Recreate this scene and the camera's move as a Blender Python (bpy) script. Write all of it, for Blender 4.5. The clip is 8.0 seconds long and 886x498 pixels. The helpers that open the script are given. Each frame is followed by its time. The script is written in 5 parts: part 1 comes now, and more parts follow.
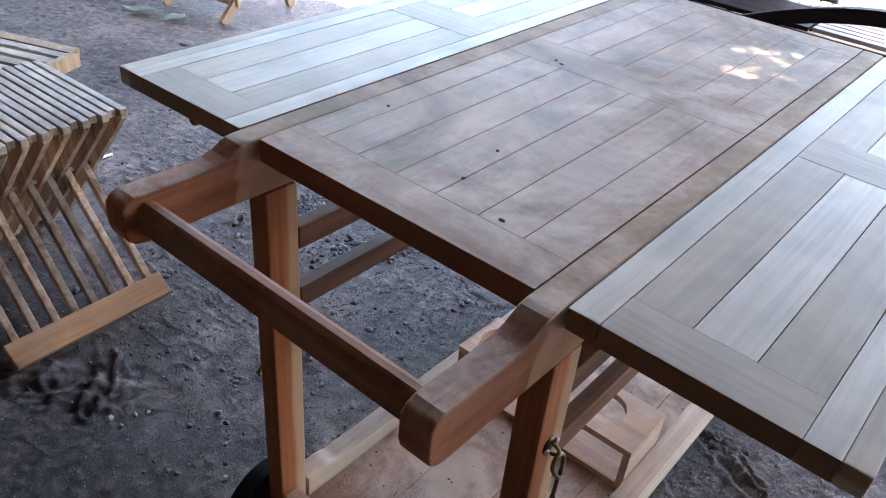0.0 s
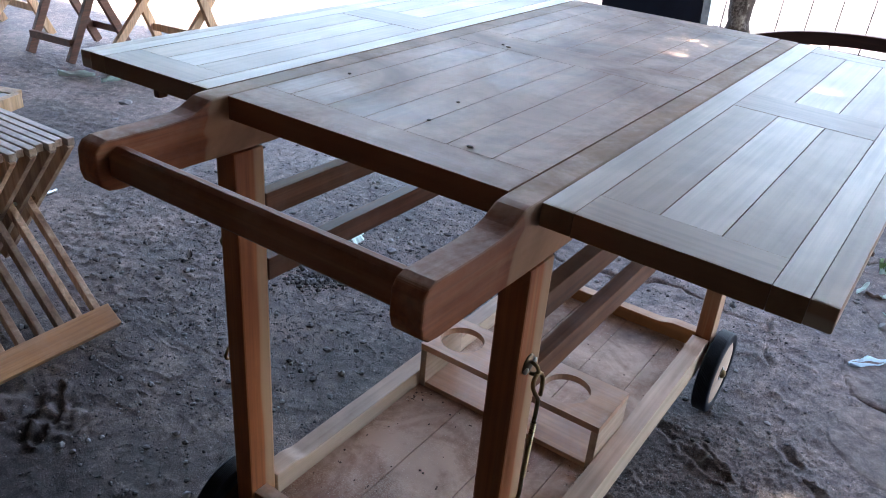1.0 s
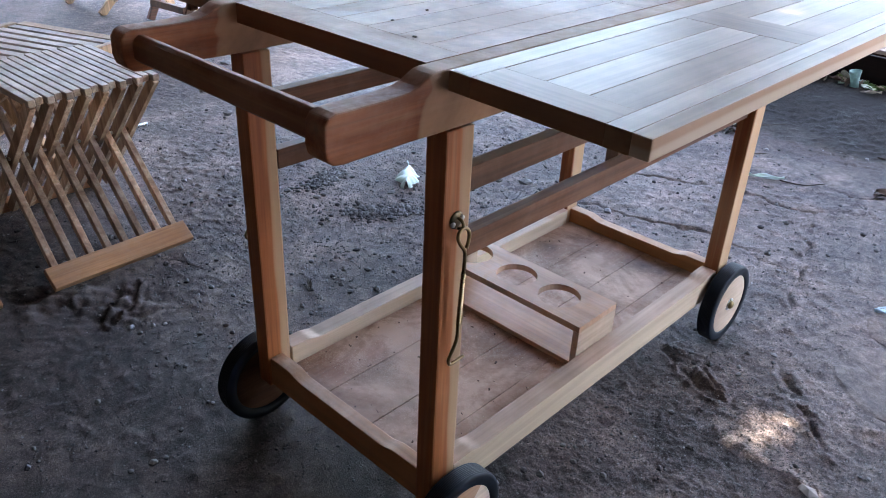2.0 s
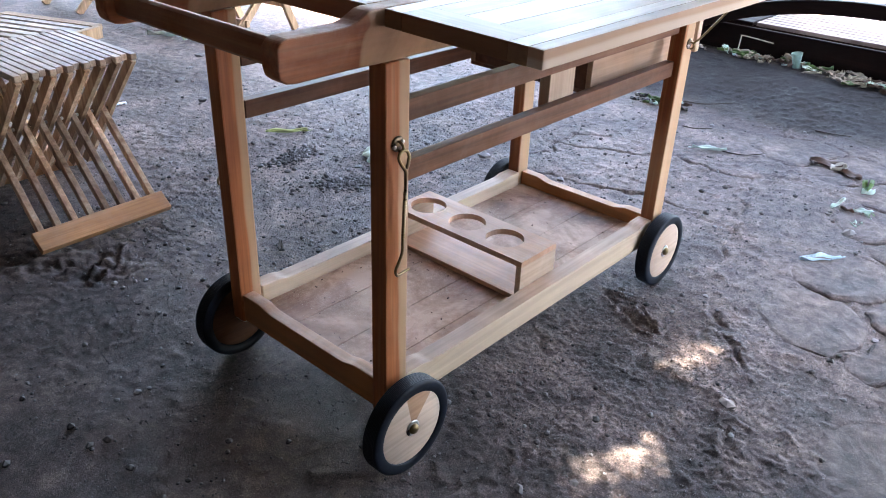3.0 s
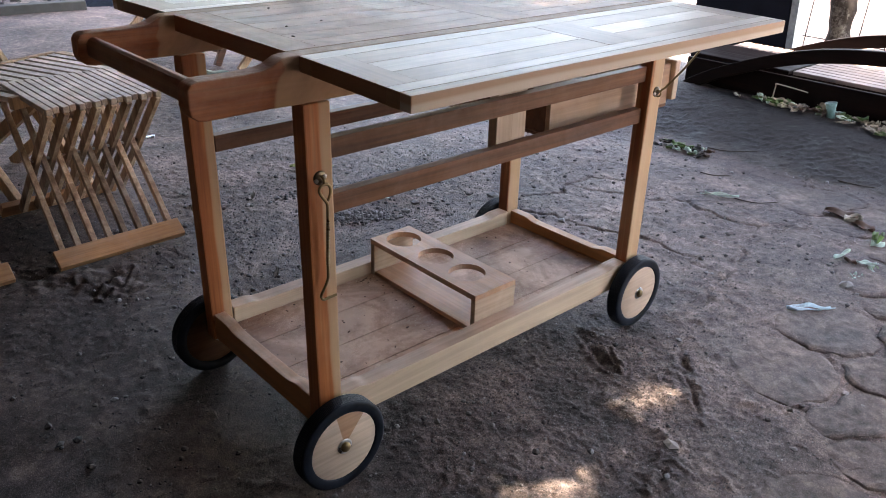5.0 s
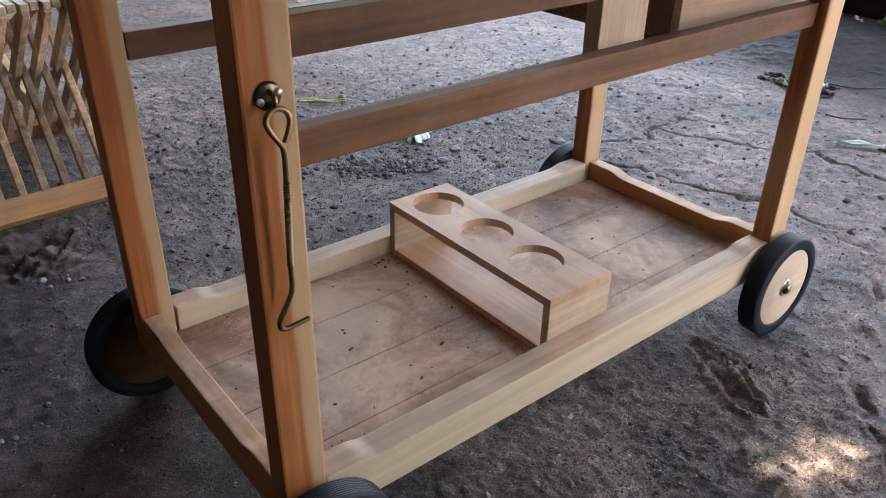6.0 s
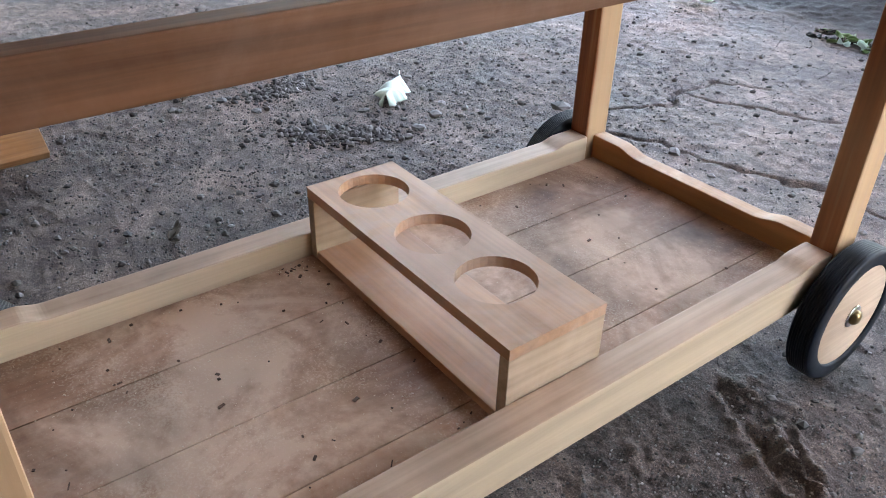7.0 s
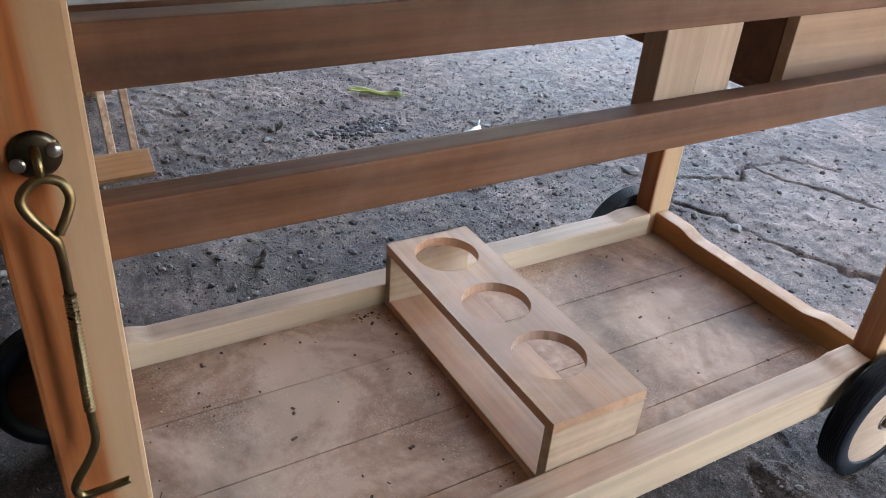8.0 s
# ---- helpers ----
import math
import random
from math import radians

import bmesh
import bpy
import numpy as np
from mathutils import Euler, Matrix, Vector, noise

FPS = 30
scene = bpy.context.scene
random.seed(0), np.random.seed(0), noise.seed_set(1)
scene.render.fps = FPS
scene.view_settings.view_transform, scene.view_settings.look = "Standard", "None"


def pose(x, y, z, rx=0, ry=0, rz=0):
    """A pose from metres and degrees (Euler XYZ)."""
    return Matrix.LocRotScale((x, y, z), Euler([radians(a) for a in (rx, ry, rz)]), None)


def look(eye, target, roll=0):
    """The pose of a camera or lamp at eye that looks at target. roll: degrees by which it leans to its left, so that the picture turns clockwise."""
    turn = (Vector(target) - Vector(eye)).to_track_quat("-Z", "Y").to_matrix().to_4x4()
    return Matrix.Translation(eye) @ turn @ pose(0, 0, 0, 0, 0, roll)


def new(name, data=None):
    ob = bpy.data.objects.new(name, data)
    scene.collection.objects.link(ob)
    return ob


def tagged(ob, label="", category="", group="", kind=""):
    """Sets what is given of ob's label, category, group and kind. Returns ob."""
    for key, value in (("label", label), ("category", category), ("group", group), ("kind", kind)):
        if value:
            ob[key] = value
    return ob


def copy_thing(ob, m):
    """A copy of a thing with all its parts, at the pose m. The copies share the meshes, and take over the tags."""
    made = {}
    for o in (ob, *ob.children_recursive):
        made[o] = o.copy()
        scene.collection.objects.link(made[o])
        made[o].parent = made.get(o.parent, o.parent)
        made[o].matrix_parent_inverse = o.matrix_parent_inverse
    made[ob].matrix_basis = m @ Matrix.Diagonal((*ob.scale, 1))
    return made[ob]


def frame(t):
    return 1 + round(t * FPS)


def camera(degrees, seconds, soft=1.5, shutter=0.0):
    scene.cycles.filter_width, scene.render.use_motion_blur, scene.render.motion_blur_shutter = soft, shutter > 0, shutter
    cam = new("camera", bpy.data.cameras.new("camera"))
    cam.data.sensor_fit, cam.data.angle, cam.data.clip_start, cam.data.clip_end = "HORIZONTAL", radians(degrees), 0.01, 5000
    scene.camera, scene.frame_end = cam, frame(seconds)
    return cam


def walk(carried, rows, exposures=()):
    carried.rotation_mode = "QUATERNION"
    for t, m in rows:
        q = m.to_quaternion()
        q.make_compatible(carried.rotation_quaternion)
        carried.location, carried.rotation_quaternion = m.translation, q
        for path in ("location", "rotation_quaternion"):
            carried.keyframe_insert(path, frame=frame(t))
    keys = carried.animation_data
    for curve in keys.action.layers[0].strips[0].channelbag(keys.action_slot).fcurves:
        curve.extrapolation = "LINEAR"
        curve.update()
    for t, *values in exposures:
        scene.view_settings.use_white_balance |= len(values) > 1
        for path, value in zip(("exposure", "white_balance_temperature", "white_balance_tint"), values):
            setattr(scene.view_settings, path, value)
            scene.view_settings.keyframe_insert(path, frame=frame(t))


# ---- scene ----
cam = camera(58.8, 8.0, soft=1.0)
PATH = [
    (0, (0.470, -0.496, 1.216), (-0.543, 0.811, 0.091), 5.4),
    (0.2, (0.465, -0.538, 1.175), (-0.445, 0.839, 0.046), 5.6),
    (0.5, (0.476, -0.575, 1.131), (-0.428, 0.891, 0.113), 4.7),
    (0.6, (0.482, -0.585, 1.117), (-0.429, 0.889, 0.118), 4.2),
    (1, (0.515, -0.595, 1.090), (-0.454, 0.884, 0.155), 4.8),
    (1.2, (0.556, -0.601, 1.082), (-0.483, 0.840, 0.164), 4.2),
    (1.5, (0.653, -0.613, 1.064), (-0.476, 0.736, 0.113), 3.4),
    (1.7, (0.740, -0.623, 1.064), (-0.450, 0.680, 0.121), 3.7),
    (2, (0.811, -0.628, 1.052), (-0.373, 0.655, 0.075), 2.6),
    (2.2, (0.852, -0.645, 1.038), (-0.333, 0.626, 0.048), 1.4),
    (3.3, (1.063, -0.750, 1.019), (-0.093, 0.590, 0.087), 2.7),
    (3.5, (1.122, -0.728, 1.027), (-0.052, 0.608, 0.113), 3.4),
    (4, (1.219, -0.648, 1.049), (-0.015, 0.664, 0.179), 2.7),
    (4.1, (1.228, -0.633, 1.058), (-0.014, 0.688, 0.216), 2.5),
    (4.3, (1.248, -0.616, 1.074), (-0.036, 0.680, 0.256), 2.5),
    (4.5, (1.250, -0.619, 1.087), (-0.104, 0.642, 0.329), 1.3),
    (4.7, (1.243, -0.620, 1.089), (-0.147, 0.607, 0.339), 0.7),
    (5, (1.229, -0.613, 1.052), (-0.104, 0.596, 0.179), 1.5),
    (5.2, (1.205, -0.593, 1.037), (-0.153, 0.544, 0.108), -0.4),
    (6.3, (0.637, -0.082, 0.759), (-0.691, 0.977, -0.297), 3.3),
    (6.4, (0.613, -0.042, 0.754), (-0.734, 0.962, -0.332), 5.3),
    (6.5, (0.603, -0.026, 0.719), (-0.743, 1.024, -0.324), 3.6),
    (6.6, (0.594, -0.005, 0.704), (-0.771, 1.061, -0.295), 3.7),
    (6.7, (0.596, 0.014, 0.695), (-0.775, 1.061, -0.317), 2.8),
    (7, (0.578, 0.053, 0.674), (-0.763, 1.080, -0.398), 1.4),
    (7.3, (0.581, 0.071, 0.672), (-0.765, 1.061, -0.428), 1.5),
    (7.5, (0.586, 0.069, 0.690), (-0.738, 1.079, -0.417), 3.3),
    (7.7, (0.597, 0.045, 0.720), (-0.791, 1.009, -0.349), 2.8),
    (7.8, (0.607, 0.035, 0.740), (-0.798, 0.983, -0.323), 3.8),
    (8, (0.610, 0.016, 0.771), (-0.835, 0.928, -0.269), 4.8),
]
EXPOSURES = [(0, 4.32, 6650, 10), (0.5, 3.93, 6600, 11), (1, 3.87, 6550, 11), (1.5, 3.88, 6500, 12), (2, 4.2, 6650, 12), (3.5, 4.58, 7100, 12), (4, 4.48, 7300, 13), (4.5, 3.96, 7500, 14), (5.2, 3.82, 7900, 15), (6.5, 4.54, 8000, 10), (7, 4.46, 8000, 10), (8, 4.42, 7700, 9)]
walk(cam, [(t, look(eye, target, roll)) for t, eye, target, roll in PATH], EXPOSURES)

# ---- light ----
SUN_DIR = Vector((0.25, 0.18, 0.95)).normalized()
world = bpy.data.worlds.new("sky_world")
scene.world = world
world.use_nodes = True
wn = world.node_tree
wn.nodes.clear()
w_out = wn.nodes.new("ShaderNodeOutputWorld")
w_bg = wn.nodes.new("ShaderNodeBackground")
w_sky = wn.nodes.new("ShaderNodeTexSky")
w_sky.sky_type = "NISHITA"
w_sky.sun_disc = False
w_sky.sun_elevation = math.asin(SUN_DIR.z)
w_sky.sun_rotation = math.atan2(SUN_DIR.x, SUN_DIR.y)
w_sky.dust_density = 2.0
w_bg.inputs["Strength"].default_value = 0.15
wn.links.new(w_sky.outputs[0], w_bg.inputs[0])
wn.links.new(w_bg.outputs[0], w_out.inputs[0])

sun_data = bpy.data.lights.new("sun", "SUN")
sun_data.energy = 4.0
sun_data.angle = radians(0.53)
sun_data.color = (1.0, 0.95, 0.86)
sun_lamp = new("sun", sun_data)
sun_lamp.matrix_world = look(SUN_DIR * 30, (0, 0, 0))


# ---- materials ----
def nodes_of(name):
    m = bpy.data.materials.new(name)
    m.use_nodes = True
    t = m.node_tree
    return m, t, t.nodes["Principled BSDF"]


def add(t, kind, **sets):
    n = t.nodes.new(kind)
    for k, v in sets.items():
        n.inputs[k].default_value = v
    return n


def mix(t, fac, a, b, mode="MIX"):
    n = t.nodes.new("ShaderNodeMix")
    n.data_type = "RGBA"
    n.blend_type = mode
    for sock, v in ((n.inputs[0], fac), (n.inputs[6], a), (n.inputs[7], b)):
        if isinstance(v, bpy.types.NodeSocket):
            t.links.new(v, sock)
        else:
            sock.default_value = v if not isinstance(v, tuple) else (*v, 1.0)
    return n.outputs[2]


def ramp(t, src, *stops):
    n = t.nodes.new("ShaderNodeValToRGB")
    e = n.color_ramp.elements
    while len(e) < len(stops):
        e.new(0.5)
    for el, (p, c) in zip(e, stops):
        el.position = p
        el.color = (*c, 1.0) if isinstance(c, tuple) else (c, c, c, 1.0)
    t.links.new(src, n.inputs[0])
    return n.outputs[0]


def coords(t, scale, shuffle=True):
    tc = t.nodes.new("ShaderNodeTexCoord")
    src = tc.outputs["Object"]
    if shuffle:
        oi = t.nodes.new("ShaderNodeObjectInfo")
        mu = add(t, "ShaderNodeMath")
        mu.operation = "MULTIPLY"
        mu.inputs[1].default_value = 37.0
        t.links.new(oi.outputs["Random"], mu.inputs[0])
        ad = t.nodes.new("ShaderNodeVectorMath")
        ad.operation = "ADD"
        t.links.new(src, ad.inputs[0])
        t.links.new(mu.outputs[0], ad.inputs[1])
        src = ad.outputs[0]
    mp = t.nodes.new("ShaderNodeMapping")
    mp.inputs["Scale"].default_value = scale
    t.links.new(src, mp.inputs[0])
    return mp.outputs[0]


def noise_tex(t, vec, scale, detail=5.0, rough=0.55, dist=0.0):
    n = add(t, "ShaderNodeTexNoise", Scale=scale, Detail=detail, Roughness=rough, Distortion=dist)
    t.links.new(vec, n.inputs["Vector"])
    return n.outputs["Fac"]


def bump(t, bsdf, height, strength, distance=0.002):
    b = add(t, "ShaderNodeBump", Strength=strength, Distance=distance)
    t.links.new(height, b.inputs["Height"])
    t.links.new(b.outputs[0], bsdf.inputs["Normal"])


def wood(name, dark, mid, pale, axis="y", rough=0.5, dust=0.0, vary=0.25, split=None, wobble=0.03, shift=0.0, calm=0.0, spec=0.5, film=(0.48, 0.40, 0.36), specks=0.0, sides=None, lies=False):
    """Planed teak: streaks along one axis, broad heartwood clouds, a tone of its own per board, a film of sanding dust.
    split: boards sawn across the sapwood, pale on one side of that axis and brown on the other.
    sides: the tone of the sawn edges, which carry no dust. lies: the dust lies on upward faces."""
    m, t, bs = nodes_of(name)
    long = {"x": (1, 22, 22), "y": (22, 1, 22), "z": (22, 22, 1)}[axis]
    fine = {"x": (4, 150, 150), "y": (150, 4, 150), "z": (150, 150, 4)}[axis]
    streak = noise_tex(t, coords(t, long), 1.6, 6, 0.6, 0.6)
    pores = noise_tex(t, coords(t, fine), 1.0, 3, 0.6)
    cloud = noise_tex(t, coords(t, (5, 5, 5)), 1.0, 3)
    col = ramp(t, streak, (0.3 - 0.25 * calm, dark), (0.5, mid), (0.72 + 0.25 * calm, pale))
    col = mix(t, ramp(t, pores, (0.35, 0.7 + 0.22 * calm), (0.6, 1.0)), (0.0, 0.0, 0.0), col, "MIX")
    n = ramp(t, cloud, (0.3, 0.72), (0.7, 1.15))
    col = mix(t, 1.0, col, n, "MULTIPLY")
    if split:
        tc = t.nodes.new("ShaderNodeTexCoord")
        sp = t.nodes.new("ShaderNodeSeparateXYZ")
        t.links.new(tc.outputs["Object"], sp.inputs[0])
        wob = noise_tex(t, coords(t, (0.5, 0.5, 3) if wobble < 0.05 else (9, 5, 14)), 1.0, 2)
        ma = t.nodes.new("ShaderNodeMath")
        ma.operation = "MULTIPLY_ADD"
        ma.inputs[1].default_value = wobble
        t.links.new(wob, ma.inputs[0])
        t.links.new(sp.outputs["xyz".index(split)], ma.inputs[2])
        sh = t.nodes.new("ShaderNodeMath")
        sh.operation = "ADD"
        sh.inputs[1].default_value = shift
        t.links.new(ma.outputs[0], sh.inputs[0])
        edge = ramp(t, sh.outputs[0], (0.0165, 0.0), (0.0205, 1.0))
        col = mix(t, edge, mix(t, 1.0, col, (0.97, 0.77, 0.61), "MULTIPLY"), mix(t, 0.75, col, pale))
    oi = t.nodes.new("ShaderNodeObjectInfo")
    tone = ramp(t, oi.outputs["Random"], (0.0, 1.0 - vary), (1.0, 1.0 + vary * 0.6))
    col = mix(t, 1.0, col, tone, "MULTIPLY")
    if dust > 0:
        d1 = noise_tex(t, coords(t, (1, 1, 1), False), 6.5, 6, 0.62, 0.8)
        d2 = noise_tex(t, coords(t, (1, 1, 1), False), 70.0, 4, 0.7)
        f = mix(t, 0.2, d1, d2)
        f = ramp(t, f, (0.40, dust * 0.05), (0.49, dust * 0.45), (0.58, dust))
        if lies:
            facing = t.nodes.new("ShaderNodeSeparateXYZ")
            t.links.new(t.nodes.new("ShaderNodeNewGeometry").outputs["Normal"], facing.inputs[0])
            f = mix(t, 1.0, f, ramp(t, facing.outputs[2], (0.6, 0.15), (0.95, 1.0)), "MULTIPLY")
        col = mix(t, f, col, film)
        if specks > 0:
            s1 = noise_tex(t, coords(t, (1, 1, 1), False), 330.0, 2, 0.6)
            s2 = noise_tex(t, coords(t, (1, 1, 1), False), 9.0, 4, 0.6)
            s1 = mix(t, 0.45, s1, s2)
            col = mix(t, ramp(t, s1, (0.54, 0.0), (0.60, specks)), col, (0.66, 0.55, 0.44))
        stain = noise_tex(t, coords(t, (1, 1, 1), False), 4.3, 4, 0.6, 1.2)
        col = mix(t, 1.0, col, ramp(t, stain, (0.30, 1.0 - 0.62 * dust), (0.46, 1.0 - 0.25 * dust), (0.60, 1.0)), "MULTIPLY")
        t.links.new(ramp(t, f, (0.0, rough), (1.0, min(0.95, rough + 0.22))), bs.inputs["Roughness"])
    else:
        t.links.new(ramp(t, streak, (0.3, rough - 0.08), (0.7, rough + 0.1)), bs.inputs["Roughness"])
    col = mix(t, 1.0, col, (1.05, 0.945, 0.89), "MULTIPLY")
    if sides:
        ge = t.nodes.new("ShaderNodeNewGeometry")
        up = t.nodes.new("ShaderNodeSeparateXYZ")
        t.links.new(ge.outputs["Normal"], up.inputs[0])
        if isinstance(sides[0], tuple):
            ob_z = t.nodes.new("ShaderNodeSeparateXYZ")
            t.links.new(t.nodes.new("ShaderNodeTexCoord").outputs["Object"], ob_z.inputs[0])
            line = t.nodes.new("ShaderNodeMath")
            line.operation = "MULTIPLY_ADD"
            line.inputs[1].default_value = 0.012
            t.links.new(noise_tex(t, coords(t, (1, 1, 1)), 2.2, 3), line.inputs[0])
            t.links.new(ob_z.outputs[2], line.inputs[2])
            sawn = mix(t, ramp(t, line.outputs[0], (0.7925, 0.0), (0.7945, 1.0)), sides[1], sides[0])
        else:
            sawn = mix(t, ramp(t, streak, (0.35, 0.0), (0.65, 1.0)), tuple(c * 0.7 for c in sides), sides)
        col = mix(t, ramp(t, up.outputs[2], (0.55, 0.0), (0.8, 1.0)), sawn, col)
    t.links.new(col, bs.inputs["Base Color"])
    bs.inputs["Specular IOR Level"].default_value = spec
    bump(t, bs, pores, 0.25, 0.0006)
    return m


def heartwood_wedge(m):
    """A brown wedge of heartwood from the hub of a pale disc up to its rim."""
    t = m.node_tree
    bs = t.nodes["Principled BSDF"]
    tc = t.nodes.new("ShaderNodeTexCoord")
    sp = t.nodes.new("ShaderNodeSeparateXYZ")
    t.links.new(tc.outputs["Object"], sp.inputs[0])
    last = None
    for op, a, b, c in (("MULTIPLY_ADD", sp.outputs[2], -0.30, sp.outputs[1]), ("ABSOLUTE", None, None, None), ("MULTIPLY_ADD", None, -1.9, sp.outputs[2]), ("MULTIPLY_ADD", None, 10.0, 0.3)):
        n = t.nodes.new("ShaderNodeMath")
        n.operation = op
        for k, v in enumerate((a if a is not None else last, b, c)):
            if isinstance(v, bpy.types.NodeSocket):
                t.links.new(v, n.inputs[k])
            elif v is not None:
                n.inputs[k].default_value = v
        last = n.outputs[0]
    old = bs.inputs["Base Color"].links[0].from_socket
    col = mix(t, ramp(t, last, (0.30, 0.0), (0.33, 0.85)), old, mix(t, 1.0, old, (0.62, 0.42, 0.28), "MULTIPLY"))
    t.links.new(col, bs.inputs["Base Color"])
    return m


def plain(name, color, rough, metal=0.0, vary=0.15, scale=30.0, bumpy=0.1, spec=0.5, islands=False):
    m, t, bs = nodes_of(name)
    v = coords(t, (1, 1, 1))
    a = noise_tex(t, v, scale, 5, 0.6)
    b = noise_tex(t, v, scale * 0.13, 3)
    f = mix(t, 0.5, a, b)
    col = ramp(t, f, (0.3, tuple(c * (1 - vary * 1.6) for c in color)), (0.5, color), (0.7, tuple(min(1, c * (1 + vary * 1.6)) for c in color)))
    if islands:
        own = t.nodes.new("ShaderNodeNewGeometry").outputs["Random Per Island"]
        col = mix(t, 1.0, col, ramp(t, own, (0.0, 0.3), (0.6, 0.75), (0.88, 1.2), (1.0, 2.0)), "MULTIPLY")
    t.links.new(col, bs.inputs["Base Color"])
    t.links.new(ramp(t, b, (0.3, max(0.02, rough - 0.1)), (0.7, min(1, rough + 0.12))), bs.inputs["Roughness"])
    bs.inputs["Metallic"].default_value = metal
    bs.inputs["Specular IOR Level"].default_value = spec
    bump(t, bs, a, bumpy, 0.001)
    return m


def lichen(m):
    """Pale grey lichen in ragged patches."""
    t = m.node_tree
    bs = t.nodes["Principled BSDF"]
    old = bs.inputs["Base Color"].links[0].from_socket
    f = mix(t, 0.35, noise_tex(t, coords(t, (1, 1, 0.5)), 9.0, 6, 0.65, 0.6), noise_tex(t, coords(t, (1, 1, 1)), 60.0, 4, 0.7))
    t.links.new(mix(t, ramp(t, f, (0.53, 0.0), (0.60, 0.8)), old, (0.10, 0.098, 0.09)), bs.inputs["Base Color"])
    return m


wood_leg = wood("teak_two_tone", (0.31, 0.125, 0.05), (0.44, 0.20, 0.088), (0.50, 0.385, 0.25), "z", 0.5, 0.0, 0.12, split="y", spec=0.35, calm=0.25)
wood_leg_far = wood("teak_two_tone_pale", (0.25, 0.09, 0.034), (0.41, 0.17, 0.068), (0.54, 0.41, 0.26), "z", 0.5, 0.0, 0.12, split="y", shift=0.0215, spec=0.35)
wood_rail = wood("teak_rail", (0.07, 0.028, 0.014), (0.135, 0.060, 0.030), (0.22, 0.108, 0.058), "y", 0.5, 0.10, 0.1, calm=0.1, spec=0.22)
wood_handle = wood("teak_handle", (0.28, 0.105, 0.044), (0.44, 0.195, 0.088), (0.47, 0.335, 0.21), "y", 0.55, 0.85, 0.1, split="y", wobble=0.10, spec=0.28, film=(0.76, 0.63, 0.55), lies=True)
wood_bar = wood("teak_bar", (0.21, 0.07, 0.026), (0.34, 0.135, 0.055), (0.47, 0.23, 0.105), "x", 0.5, 0.3, 0.1, spec=0.3, film=(0.46, 0.30, 0.22))
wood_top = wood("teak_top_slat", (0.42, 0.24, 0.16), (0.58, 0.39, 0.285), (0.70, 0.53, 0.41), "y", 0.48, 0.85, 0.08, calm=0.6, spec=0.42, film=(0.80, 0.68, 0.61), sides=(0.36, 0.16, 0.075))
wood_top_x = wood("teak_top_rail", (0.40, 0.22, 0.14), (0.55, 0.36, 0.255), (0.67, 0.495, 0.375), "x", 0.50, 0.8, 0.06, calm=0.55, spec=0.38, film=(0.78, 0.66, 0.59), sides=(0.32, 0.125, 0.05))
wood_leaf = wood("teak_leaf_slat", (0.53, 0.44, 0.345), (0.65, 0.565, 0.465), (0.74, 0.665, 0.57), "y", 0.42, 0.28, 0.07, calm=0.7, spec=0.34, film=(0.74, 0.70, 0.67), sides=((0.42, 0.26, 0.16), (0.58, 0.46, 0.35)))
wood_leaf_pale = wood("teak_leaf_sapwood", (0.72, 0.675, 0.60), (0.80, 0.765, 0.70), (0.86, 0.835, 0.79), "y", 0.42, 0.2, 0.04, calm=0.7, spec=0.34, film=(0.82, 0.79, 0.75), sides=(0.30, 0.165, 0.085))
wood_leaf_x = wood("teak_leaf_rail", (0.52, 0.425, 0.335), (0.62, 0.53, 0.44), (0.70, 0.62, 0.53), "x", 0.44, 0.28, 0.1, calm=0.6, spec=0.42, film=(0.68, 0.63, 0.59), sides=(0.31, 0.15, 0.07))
wood_tray = wood("teak_tray_plank", (0.20, 0.095, 0.05), (0.34, 0.185, 0.11), (0.50, 0.32, 0.205), "y", 0.6, 0.9, 0.16, calm=0.5, film=(0.60, 0.455, 0.35), specks=0.4)
wood_side = wood("teak_tray_side", (0.40, 0.27, 0.185), (0.55, 0.41, 0.30), (0.66, 0.52, 0.40), "y", 0.55, 0.3, 0.1, calm=0.6, spec=0.3, film=(0.58, 0.445, 0.355), sides=(0.62, 0.475, 0.335))
wood_end = wood("teak_tray_end", (0.38, 0.195, 0.09), (0.54, 0.31, 0.155), (0.66, 0.43, 0.25), "x", 0.5, 0.5, 0.1, calm=0.3, spec=0.35, film=(0.70, 0.56, 0.44), sides=(0.46, 0.20, 0.075), lies=True)
wood_foot = wood("teak_foot_board", (0.34, 0.155, 0.06), (0.50, 0.26, 0.115), (0.64, 0.39, 0.20), "y", 0.5, 0.2, 0.1, calm=0.3, spec=0.35)
wood_rack = wood("teak_rack", (0.40, 0.21, 0.11), (0.55, 0.32, 0.18), (0.65, 0.43, 0.27), "x", 0.55, 0.45, 0.1, calm=0.6)
wood_rack_end = wood("teak_rack_end", (0.36, 0.27, 0.185), (0.48, 0.38, 0.28), (0.58, 0.48, 0.37), "y", 0.55, 0.3, 0.06, calm=0.5, spec=0.3, film=(0.60, 0.53, 0.45))
wood_post = wood("teak_post", (0.30, 0.215, 0.145), (0.45, 0.35, 0.26), (0.58, 0.48, 0.37), "z", 0.5, 0.2, 0.1, calm=0.7)
wood_drawer = wood("teak_drawer_side", (0.30, 0.18, 0.105), (0.42, 0.275, 0.175), (0.54, 0.38, 0.26), "y", 0.5, 0.2, 0.1, calm=0.4)
